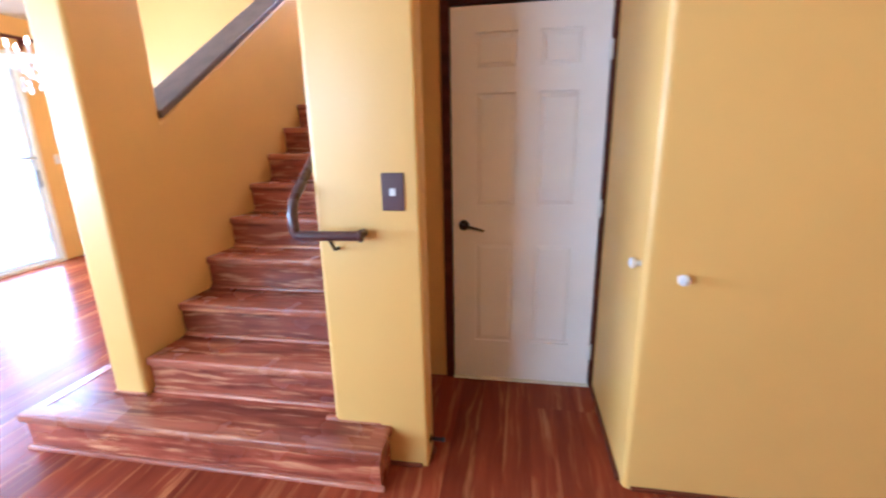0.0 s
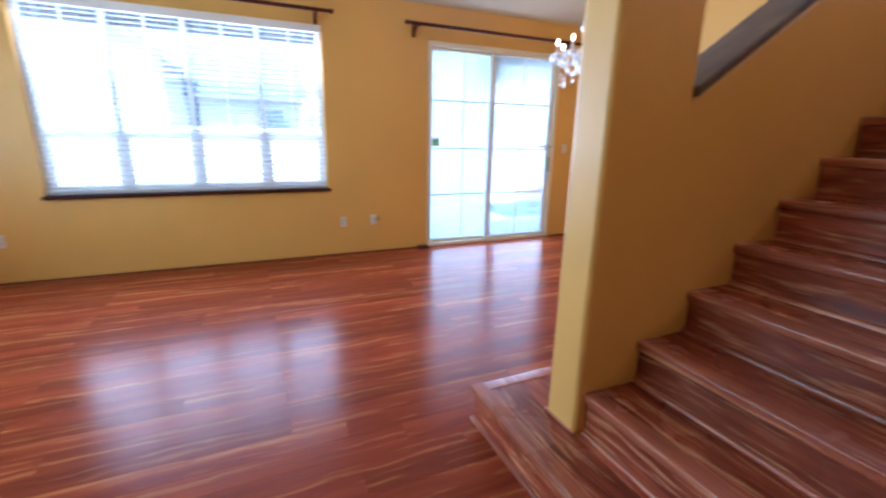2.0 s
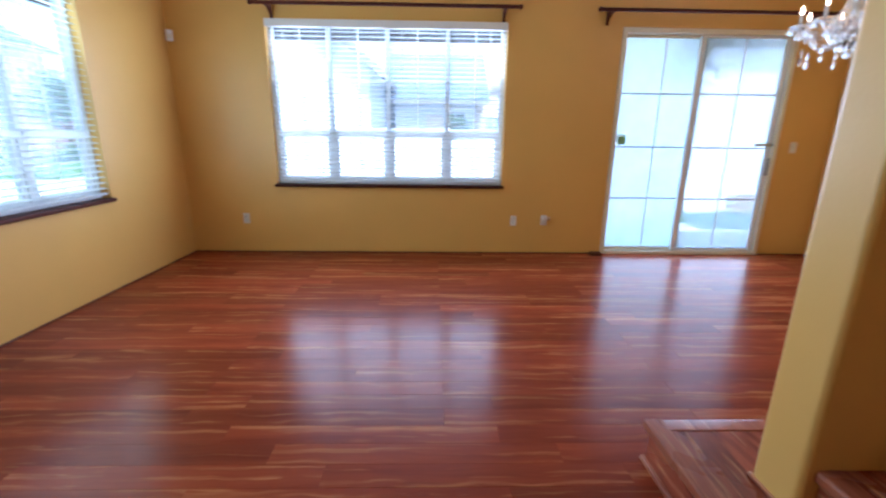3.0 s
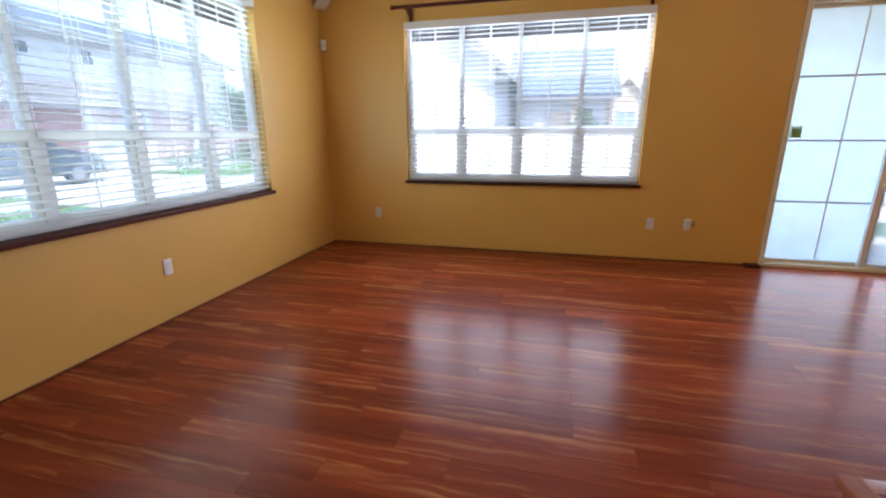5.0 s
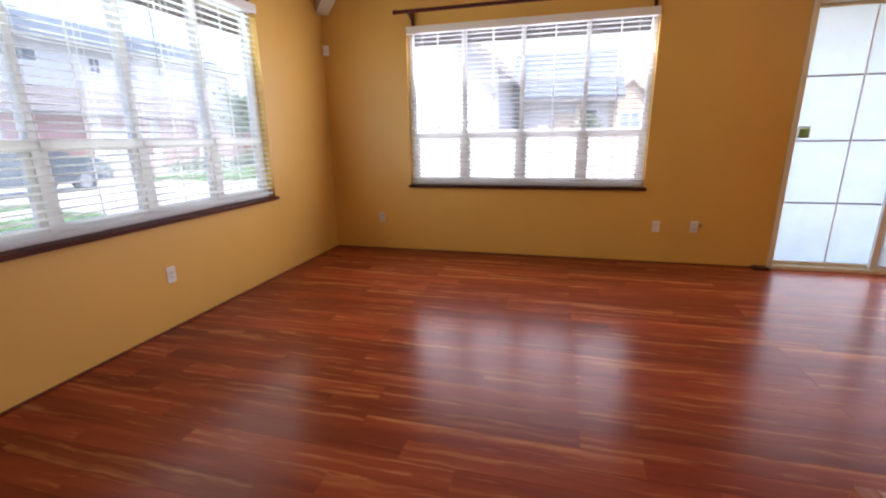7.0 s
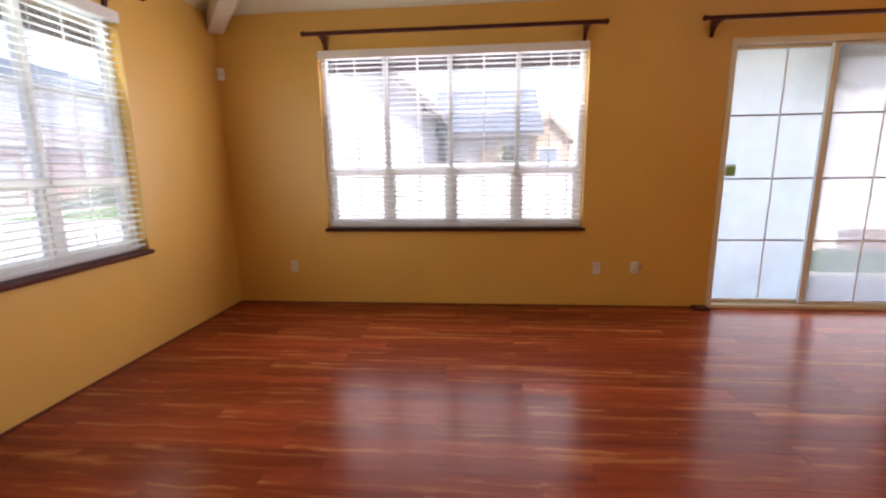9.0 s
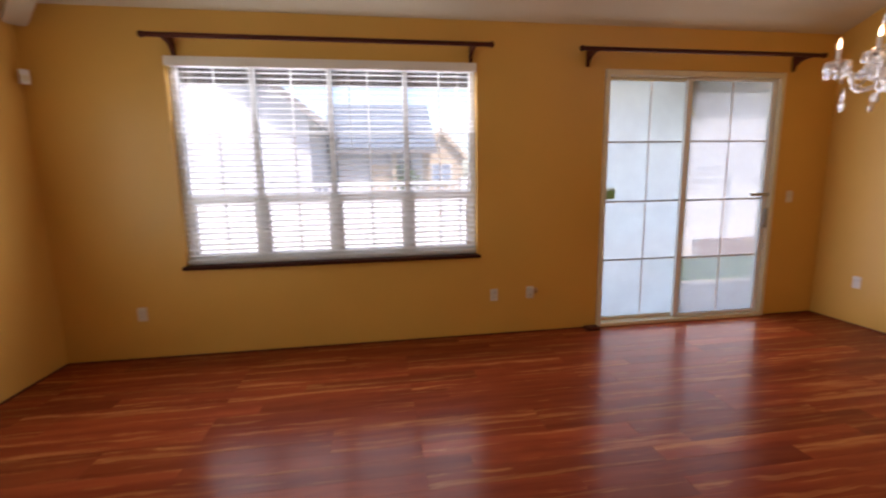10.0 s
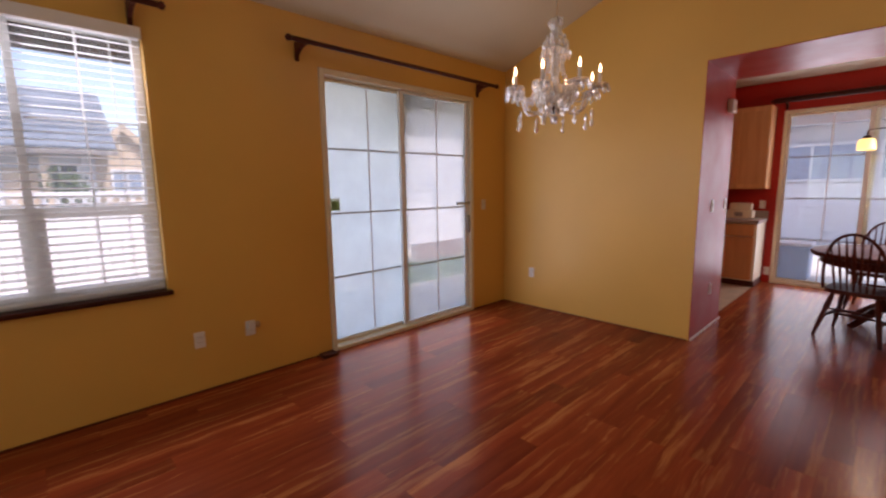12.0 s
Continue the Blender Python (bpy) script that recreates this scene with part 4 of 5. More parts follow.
def kitchen_table():
    t = thing("kitchen_table", pose(3.47, 8.93, 0), "dark cherry oval kitchen table on a turned pedestal", "table")
    part("tabletop", lathe([(0.60, 0.70), (0.65, 0.705), (0.668, 0.72), (0.67, 0.742), (0.665, 0.755), (0.64, 0.762)], sides=40), CHAIRW, t, smooth=True)
    part("apron", lathe([(0.57, 0.625), (0.585, 0.63), (0.585, 0.698), (0.57, 0.6995)], sides=32), CHAIRW, t, smooth=True)
    part("pedestal", lathe([(0.07, 0.16), (0.11, 0.19), (0.12, 0.26), (0.07, 0.34), (0.06, 0.42), (0.1, 0.5), (0.085, 0.58), (0.06, 0.62), (0.14, 0.69)], sides=20), CHAIRW, t, smooth=True)
    for k in range(4):
        a = radians(45 + 90 * k)
        c, s = math.cos(a), math.sin(a)
        part("foot", tube([(0.06 * c, 0.06 * s, 0.22), (0.2 * c, 0.2 * s, 0.16), (0.34 * c, 0.34 * s, 0.06), (0.40 * c, 0.40 * s, 0.028)], [0.045, 0.04, 0.032, 0.028], 8), CHAIRW, t, smooth=True)


kitchen_table()
windsor_chair(pose(3.24, 8.37, 0, 0, 0, -14) @ Matrix.Diagonal((1.1, 1.05, 1.0, 1)), "dark cherry bow-back wooden chair beside the kitchen table")
windsor_chair(pose(3.33, 9.58, 0, 0, 0, 172), "dark cherry bow-back chair behind the kitchen table")
windsor_chair(pose(4.15, 8.75, 0, 0, 0, 80), "dark cherry bow-back chair at the table's side")


def shade_light():
    p = thing("kitchen_pendant", pose(3.45, 8.93, 0), "lit dark metal ceiling light with cream glass shades", "pendant lamp")
    part("rod", tube([(0, 0, 1.98), (0, 0, 2.85)], 0.009, 8), BRONZE, p, smooth=True)
    part("canopy", lathe([(0.02, 2.80), (0.06, 2.82), (0.065, 2.849)]), BRONZE, p, smooth=True)
    part("hub", lathe([(0.01, 1.90), (0.03, 1.92), (0.04, 1.96), (0.02, 2.0)]), BRONZE, p, smooth=True)
    for k in range(4):
        a = radians(172 + 90 * k)
        c, s = 0.32 * math.cos(a), 0.32 * math.sin(a)
        arm = part("arm", tube([(0, 0, 1.955), (c * 0.5, s * 0.5, 1.965), (c * 0.95, s * 0.95, 1.96), (c, s, 1.945), (c, s, 1.90)], 0.007, 8), BRONZE, p, smooth=True)
        part("cap", lathe([(0.012, 1.91), (0.03, 1.90), (0.036, 1.875)], c, s), BRONZE, arm, smooth=True)
        part("shade", lathe([(0.036, 1.874), (0.055, 1.87), (0.068, 1.84), (0.07, 1.765), (0.066, 1.762), (0.064, 1.838), (0.05, 1.864), (0.03, 1.87)], c, s, 18), SHADE, arm, "glowing cream glass shade", True)


shade_light()
structure("kitchen_floor_tiles", boxes((0.0, 2.10, 8.175, 10.615, -0.016, 0.0)), TILE, "beige kitchen floor tiles beside the cabinets", "floor")
tag = thing("paper_tag", pose(-0.082, 4.855, 1.31, 0, 0, 90), "small green and white paper tag on the door glass", "tag")
part("card", boxes((-0.05, 0.05, 0.0, 0.002, -0.055, 0.055)), thin(plain("thin_white_card", (0.8, 0.8, 0.76), 0.6), (0.8, 0.85, 0.7), 0.6), tag)
part("print", boxes((-0.035, 0.04, -0.0015, 0.0, -0.05, 0.03)), thin(plain("green_print", (0.50, 0.60, 0.32), 0.6), (0.62, 0.74, 0.42), 0.7), tag, "green printed area")

# ---------- outdoors ----------
CONC = plain("pale_concrete", (0.60, 0.59, 0.58), 0.85, vary=0.2, size=1.5, relief=0.2)
SOIL = plain("dry_ground", (0.26, 0.24, 0.17), 0.95, vary=0.35, size=0.8, relief=0.3)
FENCEM = plain("white_vinyl_fence", (0.74, 0.76, 0.78), 0.45, vary=0.05)
STUCCO = plain("white_stucco", (0.62, 0.63, 0.65), 0.9, vary=0.08, size=2, relief=0.4)
TAN = plain("tan_stucco", (0.60, 0.49, 0.37), 0.9, vary=0.12, size=2, relief=0.4)
PINK = plain("pink_brick_paint", (0.50, 0.27, 0.24), 0.85, vary=0.15, size=5, relief=0.3)
ROOFB = plain("blue_grey_roof_tile", (0.17, 0.21, 0.26), 0.75, vary=0.25, size=6, relief=0.4)
ROOFT = plain("grey_roof_tile", (0.24, 0.22, 0.21), 0.8, vary=0.25, size=6, relief=0.4)
SHEDGL = plain("sky_blue_window_glass", (0.30, 0.38, 0.50), 0.12, vary=0.2, relief=0.0)
DARKGL = plain("dark_window_glass", (0.05, 0.06, 0.08), 0.08, vary=0.1, relief=0.0)
GRASS = plain("green_lawn", (0.10, 0.20, 0.035), 0.95, vary=0.4, size=4, relief=0.0)
BRICKM = plain("red_brick", (0.36, 0.16, 0.10), 0.85, vary=0.3, size=9, relief=0.4)
LEAF = plain("green_leaf", (0.075, 0.13, 0.035), 0.6, vary=0.4, size=3, relief=0.0)
BLOSSOM = plain("pale_blossom_leaf", (0.62, 0.63, 0.58), 0.6, vary=0.3, size=3, relief=0.0)
BARK = plain("grey_bark", (0.12, 0.09, 0.07), 0.9, vary=0.4, size=9, relief=0.5)
CARP = plain("dark_blue_grey_car_paint", (0.03, 0.045, 0.055), 0.3, 0.2, vary=0.05, relief=0.0, coat=0.3)
RUBBER = plain("black_rubber", (0.02, 0.02, 0.02), 0.8)
G = -0.17

structure("ground", boxes((-300, 300, -300, 300, G - 0.3, G)), SOIL, "dry pale ground reaching to the distance", "ground")
PATIO = plain("tan_concrete", (0.62, 0.55, 0.45), 0.85, vary=0.2, size=1.5, relief=0.2)
structure("patio", boxes((-5.0, WEST, -0.9, 13.0, G, G + 0.04)), PATIO, "pale concrete patio slab", "pavement")
structure("road", boxes((-60, 60, -15.5, -3.2, G, G + 0.02)), CONC, "pale sunlit concrete street and driveways", "road")
structure("pavement", boxes((-60, 60, -3.2, -2.0, G, G + 0.08)), CONC, "pale concrete pavement with a kerb", "pavement")
structure("house_foundation", boxes((WEST, 7.76, WEST, 10.78, G, -0.12)), CONC, "concrete foundation beneath the house", "wall")


def lawn(name, x0, x1, y0, y1, seed, n=2600):
    rng = random.Random(seed)
    structure(name, boxes((x0, x1, y0, y1, G, G + 0.05)), GRASS, "patch of green lawn", "lawn")
    bm = bmesh.new()
    for _ in range(n):
        x, y, h, a = rng.uniform(x0, x1), rng.uniform(y0, y1), rng.uniform(0.04, 0.10), rng.uniform(0, 6.3)
        c, s = 0.012 * math.cos(a), 0.012 * math.sin(a)
        bm.faces.new([bm.verts.new(p) for p in ((x - c, y - s, G + 0.05), (x + c, y + s, G + 0.05), (x + rng.uniform(-0.03, 0.03), y + rng.uniform(-0.03, 0.03), G + 0.05 + h))])
    tagged(part("grass", bm, GRASS), "short green grass blades", "grass", kind="stuff")


lawn("lawn_1", -2.0, 7.0, -7.6, -6.4, 1)
lawn("lawn_2", -2.6, 7.0, -10.3, -9.1, 2)
lawn("lawn_3", -22.0, -8.8, -13.8, -9.0, 3, 5000)
lawn("lawn_4", -3.55, -2.0, 7.2, 10.2, 4, 2400)


def fence():
    f = thing("fence", pose(-5.05, 0, G), "white vinyl privacy fence with a lattice top", "fence")
    post = mesh("fence_post", boxes((-0.06, 0.06, -0.06, 0.06, 0, 1.66), (-0.075, 0.075, -0.075, 0.075, 1.66, 1.70), bevel=0.006), FENCEM)
    board = mesh("fence_board", boxes((-0.012, 0.012, 0.003, 0.147, 0.06, 1.36), bevel=0.004), FENCEM)
    y = -4.0
    while y < 13.0:
        share("fence_post", post, f, pose(0, y, 0))
        part("fence_rail", boxes((-0.022, 0.022, y + 0.061, y + 2.04, 1.36, 1.42), (-0.022, 0.022, y + 0.061, y + 2.04, 1.58, 1.63), (-0.02, 0.02, y + 0.061, y + 2.04, 0.03, 0.06), bevel=0.004), FENCEM, f)
        for k in range(13):
            share("fence_board", board, f, pose(0, y + 0.07 + 0.151 * k, 0))
        bm = bmesh.new()
        for k in range(13):
            a = y + 0.07 + 0.15 * k
            for s in (-1, 1):
                p, q = (a, a + 0.15) if s > 0 else (a + 0.15, a)
                tube([(0.006 * s, p, 1.42), (0.006 * s, q, 1.58)], 0.011, 4, bm)
        part("lattice", bm, FENCEM, f)
        y += 2.1


fence()


def brick_planter():
    w = thing("brick_planter", pose(-3.72, 8.72, G), "low red brick planter wall", "planter")
    brick = mesh("brick", boxes((0, 0.10, 0, 0.205, 0, 0.062), bevel=0.004, segments=1), BRICKM)
    part("mortar", boxes((0.006, 0.094, 0.004, 1.86, 0, 0.43)), CONC, w)
    for r in range(6):
        for k in range(9 if r % 2 == 0 else 8):
            share("brick", brick, w, pose(0, 0.215 * k + (0.1075 if r % 2 else 0), 0.005 + 0.072 * r))


brick_planter()


def patio_post():
    p = thing("patio_post", pose(-0.62, 7.18, G), "white square patio cover post", "post")
    part("shaft", boxes((-0.06, 0.06, -0.06, 0.06, 0.06, 2.6), bevel=0.008), FENCEM, p)
    part("base", boxes((-0.09, 0.09, -0.09, 0.09, 0, 0.09), bevel=0.01), FENCEM, p)


patio_post()


def far_window(parent, x, y, z, w, h, turn, pane=None):
    """A framed window on a far wall; turn 0 faces +x, 90 faces +y."""
    k = part("window", boxes((0.0, 0.03, -w / 2, w / 2, -h / 2, h / 2)), pane or DARKGL, parent)
    k.matrix_basis = pose(x, y, z, 0, 0, turn)
    part("frame", boxes((0.0, 0.06, -w / 2 - 0.07, -w / 2, -h / 2 - 0.07, h / 2 + 0.07), (0.0, 0.06, w / 2, w / 2 + 0.07, -h / 2 - 0.07, h / 2 + 0.07),
                        (0.0, 0.06, -w / 2, w / 2, h / 2, h / 2 + 0.07), (0.0, 0.06, -w / 2, w / 2, -h / 2 - 0.07, -h / 2), (0.031, 0.05, -0.025, 0.025, -h / 2, h / 2), bevel=0.008), FENCEM, k)
    return k


def gable_house(m, length, depth, eave, ridge, wall_mat, roof_mat, label, over=0.45):
    """A house whose gable faces local +x: length along y, roof ridge along x."""
    h = thing("house", m, label, "house")
    L = length / 2
    part("wall", extrude([(-L, 0), (L, 0), (L, eave), (0, ridge), (-L, eave)], 0, -depth, 0), wall_mat, h)
    s = (ridge - eave) / L
    for sgn in (-1, 1):
        poly = [(0, ridge + 0.02), (sgn * (L + over), eave - s * over + 0.02), (sgn * (L + over), eave - s * over + 0.2), (0, ridge + 0.22)]
        part("roof", extrude(poly, 0, -depth - over, over), roof_mat, h)
        part("rake_board", extrude([(p[0], p[1] - 0.06) for p in poly], 0, over + 0.005, over + 0.04), roof_mat, h, "dark rake board")
    return h


def eave_house(m, length, depth, eave, ridge, wall_mat, roof_mat, label, over=0.5):
    """A house whose eave faces local +x: length along y, ridge along y."""
    h = thing("house", m, label, "house")
    D = depth / 2
    part("wall", extrude([(0, 0), (-depth, 0), (-depth, eave), (-D, ridge), (0, eave)], 1, 0, length), wall_mat, h)
    s = (ridge - eave) / D
    for poly in ([(-D, ridge + 0.02), (over, eave - s * over + 0.02), (over, eave - s * over + 0.2), (-D, ridge + 0.22)],
                 [(-D, ridge + 0.02), (-depth - over, eave - s * over + 0.02), (-depth - over, eave - s * over + 0.2), (-D, ridge + 0.22)]):
        part("roof", extrude(poly, 1, -over, length + over), roof_mat, h)
    part("gutter", boxes((over, over + 0.1, -over, length + over, eave - s * over + 0.02, eave - s * over + 0.14)), ROOFT, h)
    bm = bmesh.new()
    n = int((D + over) / 0.3)
    for i in range(n):
        u = i / n
        x, z = over + (-D - over) * u, eave - s * over + 0.2 + (ridge - eave + s * over) * u
        box(bm, x - 0.04, x + 0.03, -over, length + over, z + 0.002, z + 0.05)
    part("tile_course", bm, roof_mat, h)
    return h


near_house = gable_house(pose(-8.6, -2.6, G), 6.9, 9.0, 3.45, 6.2, STUCCO, ROOFT, "white stucco neighbour house with a grey gable roof")
far_window(near_house, 0.0, -1.8, 4.2, 0.7, 0.7, 0)
back_house = eave_house(pose(-13.0, 1.2, G), 3.2, 5.0, 3.0, 4.7, STUCCO, ROOFB, "low cream house under a blue-grey tiled roof")
far_window(back_house, 0.0, 2.4, 1.95, 0.75, 0.9, 0)
part("door", boxes((0.0, 0.06, 1.25, 1.95, 0.05, 2.3), bevel=0.01), TAN, back_house, "tan panelled door")
part("pillar", boxes((0.02, 0.3, 2.0, 2.2, 0.0, 2.7), bevel=0.01), TAN, back_house, "tan porch pillar")
stone_house = gable_house(pose(-13.4, 5.2, G), 1.7, 4.0, 2.6, 3.5, TAN, TAN, "tan stone-faced house wing with a gable", 0.15)
far_window(stone_house, 0.0, 0.0, 1.9, 0.7, 0.7, 0, SHEDGL)

eave_house(pose(-8.2, 8.3, G), 12.0, 7.0, 4.6, 6.2, STUCCO, ROOFT, "tall white stucco house behind the patio fence")

# across the street: a pink-faced ground floor with a white upper storey set back behind its roof
street_house = eave_house(pose(-6.5, -20.0, G, 0, 0, 90), 18.0, 4.0, 2.95, 4.0, PINK, ROOFT, "pink-faced house front across the street under a low roof")
for ly in (1.7, 5.9, 9.2, 12.6):
    part("pillar", boxes((0.0, 0.28, ly - 0.2, ly + 0.2, 0.0, 2.75), bevel=0.015), STUCCO, street_house, "white stucco pillar")
upper_house = eave_house(pose(-6.0, -22.05, G, 0, 0, 90), 19.0, 8.0, 6.42, 8.3, STUCCO, ROOFB, "white stucco upper storey across the street under a blue-grey roof")
for ly, z, w, h in ((8.7, 5.55, 0.55, 0.7), (5.3, 5.6, 1.2, 0.5)):
    far_window(upper_house, 0.0, ly, z, w, h, 0)
for k, x in enumerate((-17.4, -14.0, -10.4)):
    gd = thing("garage_door", pose(x, -19.96, G), "pale panelled garage door", "garage door", "garage doors across the street")
    for row in range(4):
        part("panel", boxes((-1.2, 1.2, 0.0, 0.05, 0.02 + 0.55 * row, 0.55 + 0.55 * row), bevel=0.01), STUCCO if k == 1 else PINK, gd)
beside_house = eave_house(pose(9.0, -21.0, G, 0, 0, 90), 13.0, 8.0, 2.9, 4.8, STUCCO, ROOFB, "pale house across the street under a blue-grey roof")
for ly in (2.5, 6.5, 10.5):
    far_window(beside_house, 0.0, ly, 1.6, 1.4, 1.1, 0)


def car():
    c = thing("car", pose(-4.1, -12.55, G + 0.02), "dark blue-grey estate car parked on the street", "car")
    side = rounded([(-2.3, 0.28), (2.25, 0.28), (2.3, 0.7), (2.1, 0.98), (1.25, 1.05), (0.55, 1.52), (-1.65, 1.56), (-2.2, 1.05), (-2.32, 0.8)], [0.1, 0.15, 0.1, 0.15, 0.1, 0.2, 0.25, 0.1, 0.1], 4)
    side = [(-x, z) for x, z in side]
    bm = extrude(side, 1, -0.9, 0.9)
    bmesh.ops.bevel(bm, geom=[e for e in bm.edges if abs(e.verts[0].co.y - e.verts[1].co.y) < 0.01], offset=0.09, segments=3, affect="EDGES")
    part("body", bm, CARP, c, smooth=True)
    for s in (-1, 1):
        y = 0.903 * s
        poly = rounded([(-0.95, 1.06), (1.95, 1.06), (1.55, 1.44), (-0.5, 1.42)], [0.05] * 4, 3)
        part("side_window", extrude(poly, 1, y - 0.004, y + 0.004), DARKGL, c)
        for x in (-1.4, 1.42):
            w = part("wheel", tube([(x, y - 0.2 * s, 0.33), (x, y + 0.012 * s, 0.33)], 0.33, 20), RUBBER, c, smooth=True)
            part("rim", tube([(x, y + 0.013 * s, 0.33), (x, y + 0.03 * s, 0.33)], [0.21, 0.17], 14), STEEL, w)
    for s in (-1, 1):
        part("headlight", boxes((-2.31, -2.2, 0.62 * s - 0.16, 0.62 * s + 0.16, 0.68, 0.82), bevel=0.03), PLATE, c)
        part("tail_light", boxes((2.24, 2.33, 0.7 * s - 0.1, 0.7 * s + 0.1, 0.75, 1.0), bevel=0.02), RED, c)
    part("bumper", boxes((-2.38, -2.25, -0.85, 0.85, 0.3, 0.55), bevel=0.05), RUBBER, c)


car()


def tree(x, y, height, spread, leaf_mat, label, seed, n=1500, size=0.09, base=0.9):
    rng = random.Random(seed)
    t = thing("tree", pose(x, y, G), label, "tree")
    bm = bmesh.new()
    tube([(0, 0, -0.05), (0.03, 0.02, height * 0.25), (0.08, -0.03, height * 0.5), (0.05, 0.02, height * 0.8)], [0.11, 0.085, 0.06, 0.02], 9, bm)
    tips = []
    for k in range(11):
        a, z = k * 2.4, height * (0.32 + 0.045 * k)
        r = spread * rng.uniform(0.55, 1.0) * (1.1 - 0.05 * k)
        p = Vector((0.05, 0, z))
        q = p + Vector((r * math.cos(a), r * math.sin(a), height * rng.uniform(0.08, 0.25)))
        mid = p.lerp(q, 0.5) + Vector((rng.uniform(-.1, .1), rng.uniform(-.1, .1), 0.08))
        tube([p, mid, q], [0.035, 0.022, 0.007], 6, bm)
        tips += [mid, q, p.lerp(q, 0.75)]
    part("trunk", bm, BARK, t, smooth=True)
    bm = bmesh.new()
    for _ in range(n):
        c = rng.choice(tips)
        p = c + Vector((rng.gauss(0, 1), rng.gauss(0, 1), rng.gauss(0, 0.8))) * spread * 0.2
        u = Vector((rng.gauss(0, 1), rng.gauss(0, 1), rng.gauss(0, 1))).normalized()
        v = u.cross(Vector((rng.gauss(0, 1), rng.gauss(0, 1), rng.gauss(0, 1)))).normalized()
        s = size * rng.uniform(0.5, 1.2)
        bm.faces.new([bm.verts.new(p + w) for w in (-u * s, v * s * 0.45, u * s, -v * s * 0.45)])
    part("crown", bm, leaf_mat, t)


def hanging_basket(x, y, z):
    rng = random.Random(31)
    h = thing("hanging_basket", pose(x, y, z), "pale trailing plant in a wire basket under the eaves", "plant")
    part("basket", lathe([(0.05, -0.22), (0.11, -0.19), (0.14, -0.11), (0.15, -0.10), (0.13, -0.10), (0.10, -0.17), (0.05, -0.2)], sides=14), BARK, h, "brown woven basket", True)
    for k in range(3):
        a = k * 2.1
        part("wire", tube([(0.14 * math.cos(a), 0.14 * math.sin(a), -0.1), (0, 0, 0.42)], 0.003, 5), STEEL, h)
    bm = bmesh.new()
    stems = bmesh.new()
    for k in range(26):
        a, r, d = rng.uniform(0, 6.3), rng.uniform(0.12, 0.42), rng.uniform(-0.28, 0.16)
        p, q = Vector((0, 0, -0.1)), Vector((r * math.cos(a), r * math.sin(a), d))
        m = p.lerp(q, 0.5) + Vector((0, 0, 0.12))
        tube([p, m, q], 0.003, 4, stems)
        for _ in range(34):
            u = rng.uniform(0.3, 1.0)
            c = (p.lerp(m, u * 2) if u < 0.5 else m.lerp(q, u * 2 - 1)) + Vector((rng.gauss(0, 0.03), rng.gauss(0, 0.03), rng.gauss(0, 0.03)))
            e = Vector((rng.gauss(0, 1), rng.gauss(0, 1), rng.gauss(0, 1))).normalized() * rng.uniform(0.012, 0.03)
            f = e.cross(Vector((rng.gauss(0, 1), rng.gauss(0, 1), rng.gauss(0, 1)))).normalized() * 0.012
            bm.faces.new([bm.verts.new(c + w) for w in (-e, f, e, -f)])
    part("stems", stems, BARK, h)
    part("foliage", bm, BLOSSOM, h)


hanging_basket(-0.48, 5.74, 2.17)
tree(-19.0, -16.5, 4.6, 1.7, LEAF, "green street tree across the road", 12, 1800, 0.14)
tree(-10.2, 3.6, 2.1, 0.6, LEAF, "small green shrub behind the fence", 13, 900, 0.07)


def hedge(x0, x1, y, seed, label):
    rng = random.Random(seed)
    bm = bmesh.new()
    for _ in range(2600):
        u = rng.random()
        p = Vector((x0 + (x1 - x0) * u, y + rng.gauss(0, 0.25), G + abs(rng.gauss(0.4, 0.28)) * (0.8 + 0.3 * math.sin(u * 19))))
        d = Vector((rng.gauss(0, 1), rng.gauss(0, 1), rng.gauss(0, 1))).normalized()
        v = d.cross(Vector((rng.gauss(0, 1), rng.gauss(0, 1), 1))).normalized()
        s = 0.11 * rng.uniform(0.5, 1.2)
        bm.faces.new([bm.verts.new(p + w) for w in (-d * s, v * s * 0.5, d * s, -v * s * 0.5)])
    tagged(part("hedge", bm, LEAF), label, "hedge", kind="stuff")


hedge(-21.0, -12.0, -15.0, 21, "low green hedge across the street")


def porch():
    p = thing("porch_cover", pose(0, 0, 0), "white boarded porch cover outside the kitchen", "porch")
    for k in range(9):
        part("ceiling_board", boxes((-1.0, 7.5, 10.8 + 0.25 * k, 11.045 + 0.25 * k, 2.66, 2.70)), FENCEM, p)
    part("cover_sheet", boxes((-1.0, 7.5, 10.8, 13.05, 2.705, 2.73)), FENCEM, p)
    part("beam", boxes((-1.0, 7.5, 12.89, 13.03, 2.45, 2.655), bevel=0.01), FENCEM, p)
    for x in (-0.8, 1.6, 4.6, 7.2):
        part("post", boxes((x - 0.05, x + 0.05, 12.91, 13.01, G, 2.45), bevel=0.008), FENCEM, p)


porch()


def siding_wall():
    w = thing("siding_shed", pose(0, 17.0, G), "white lap-sided outbuilding with a window strip", "shed")
    part("wall", boxes((-6, 12, 0.05, 3.0, 0, 3.0)), STUCCO, w)
    board = mesh("siding_board", boxes((-6, 12, 0.0, 0.05, 0.004, 0.195), bevel=0.006, segments=1), FENCEM)
    for k in range(8):
        share("siding_board", board, w, pose(0, 0, 0.2 * k))
    for k in range(6):
        far_window(w, -2.5 + 2.2 * k, 0.0, 2.1, 1.9, 0.8, -90, SHEDGL)
    part("roof", boxes((-6.4, 12.4, -0.4, 3.4, 3.0, 3.15)), ROOFB, w)


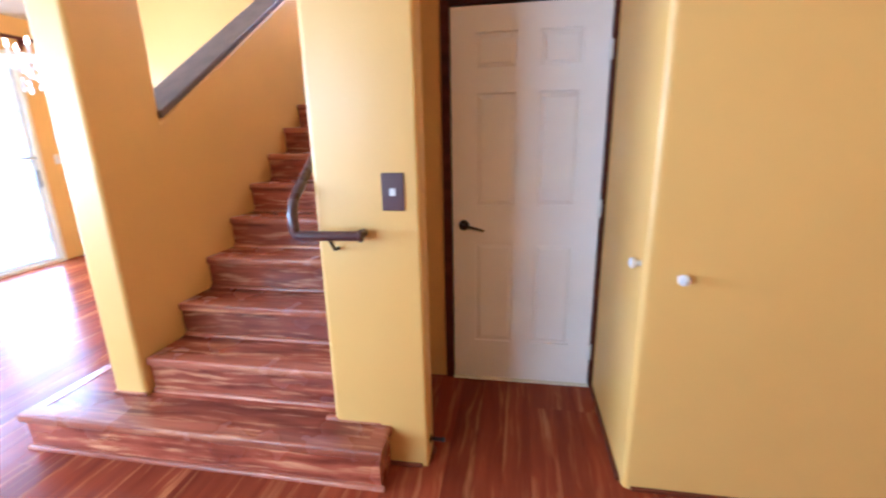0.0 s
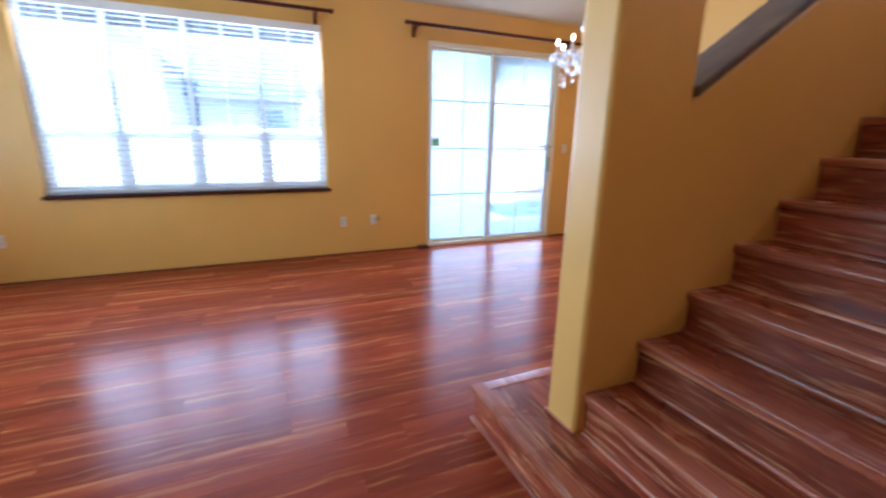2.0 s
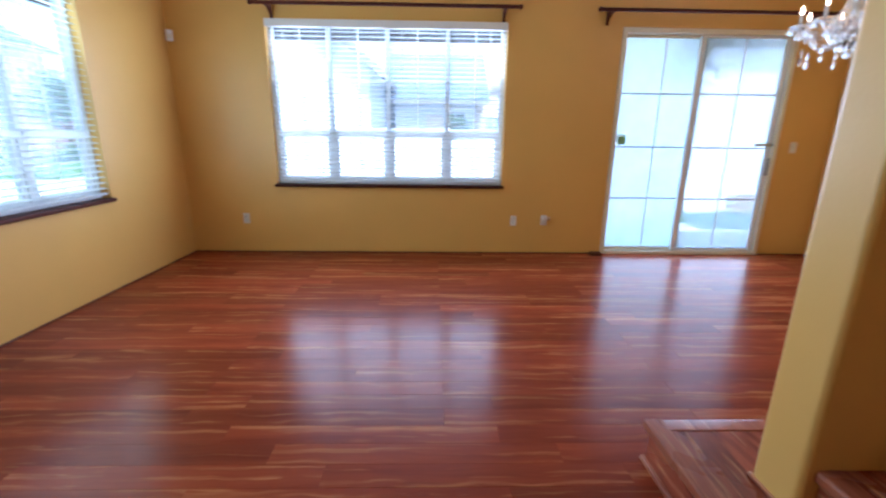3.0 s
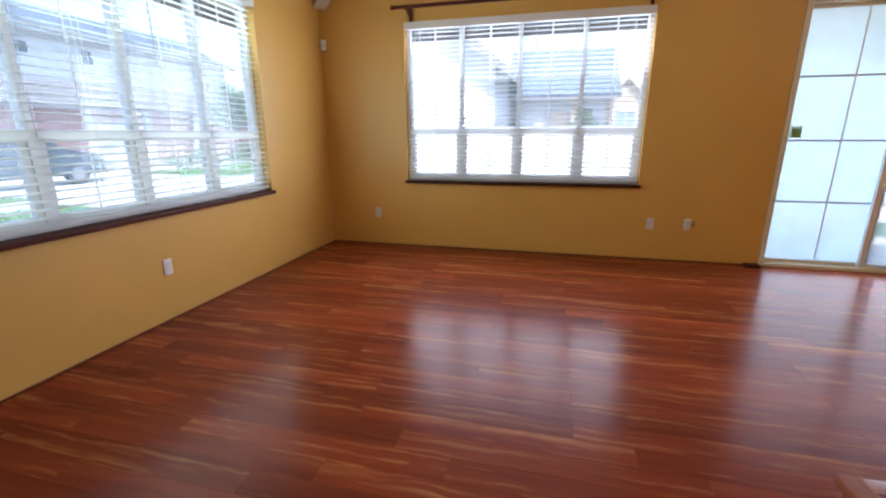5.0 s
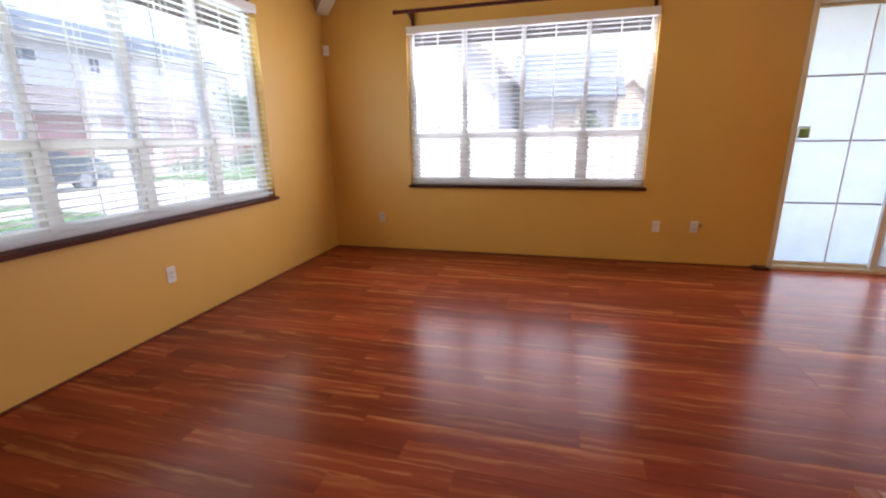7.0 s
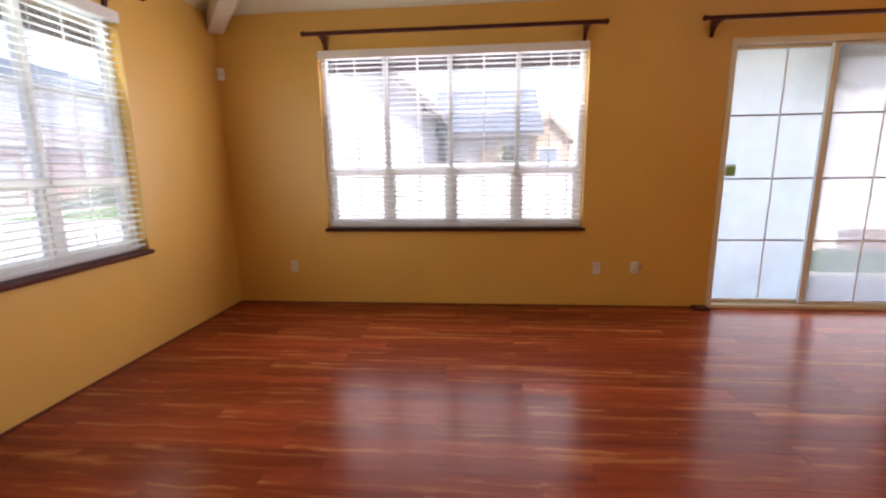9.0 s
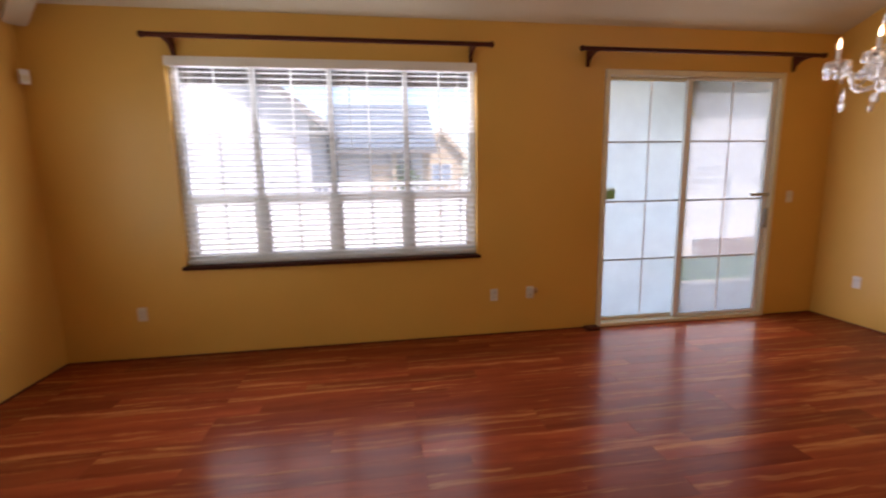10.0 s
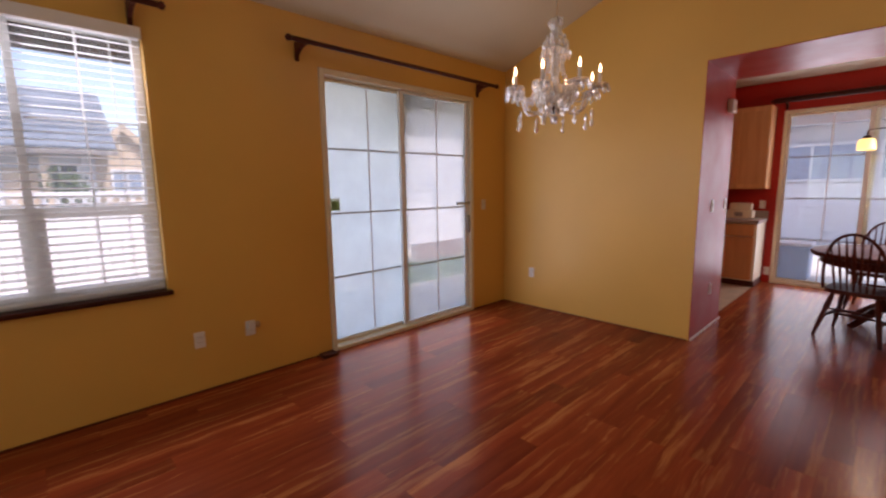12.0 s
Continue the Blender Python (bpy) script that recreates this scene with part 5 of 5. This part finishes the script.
siding_wall()
structure("kitchen_patio", boxes((-2, 8, 10.78, 17.0, G, G + 0.05)), CONC, "pale concrete slab behind the kitchen", "pavement")
tub = thing("storage_tub", pose(2.28, 12.0, G + 0.05), "pale blue plastic storage box on the porch", "box")
part("body", boxes((-0.26, 0.26, -0.22, 0.22, 0.0, 0.55), bevel=0.03), plain("blue_plastic", (0.22, 0.36, 0.62), 0.4), tub)
part("lid", boxes((-0.28, 0.28, -0.24, 0.24, 0.55, 0.60), bevel=0.015), FENCEM, tub)

# ---------- floor boards ----------
def floor_boards():
    rng = random.Random(7)
    wide = 0.124
    cut = {}
    home = structure("floor", boxes((0, 7.6, 0, 7.18, -0.0165, -0.013)), GROUT, "glossy streaked red-brown laminate floor boards", "floor")
    rest = bmesh.new()
    made = 0

    def board_mesh(length):
        key = round(length, 2)
        if key not in cut:
            bm = bmesh.new()
            w, l, t, b = wide - 0.0003, key - 0.0003, 0.013, 0.0005
            lo = [bm.verts.new(p) for p in ((0, 0, -t), (w, 0, -t), (w, l, -t), (0, l, -t))]
            md = [bm.verts.new(p) for p in ((0, 0, -b), (w, 0, -b), (w, l, -b), (0, l, -b))]
            hi = [bm.verts.new(p) for p in ((b, b, 0), (w - b, b, 0), (w - b, l - b, 0), (b, l - b, 0))]
            bm.faces.new(hi)
            for r0, r1 in ((lo, md), (md, hi)):
                for k in range(4):
                    bm.faces.new((r0[k], r0[(k + 1) % 4], r1[(k + 1) % 4], r1[k]))
            cut[key] = mesh("floor_board", bm, FLOORW)
        return cut[key]

    x = 0.0
    while x < 7.6:
        end = 10.62 if 2.1 < x < 5.15 else 7.18
        y = 0.0
        first = 0.3 + 0.25 * rng.randrange(4)
        while y < end - 0.01:
            length = min(first if y == 0 else 1.25, end - y)
            first = 1.25
            near = x < 5.6 and y < 6.9 and not (x > 3.9 and y > 3.7)
            me = board_mesh(length)
            if near and made < 300:
                share("floor_board", me, home, Matrix.Translation((x, y, 0)))
                made += 1
            else:
                box(rest, x, x + wide - 0.0006, y, y + length - 0.0006, -0.0125, 0.0)
            y += length
        x += wide
    more = part("floor_boards", rest, FLOORW, home)
    more["kind"] = "stuff"


floor_boards()
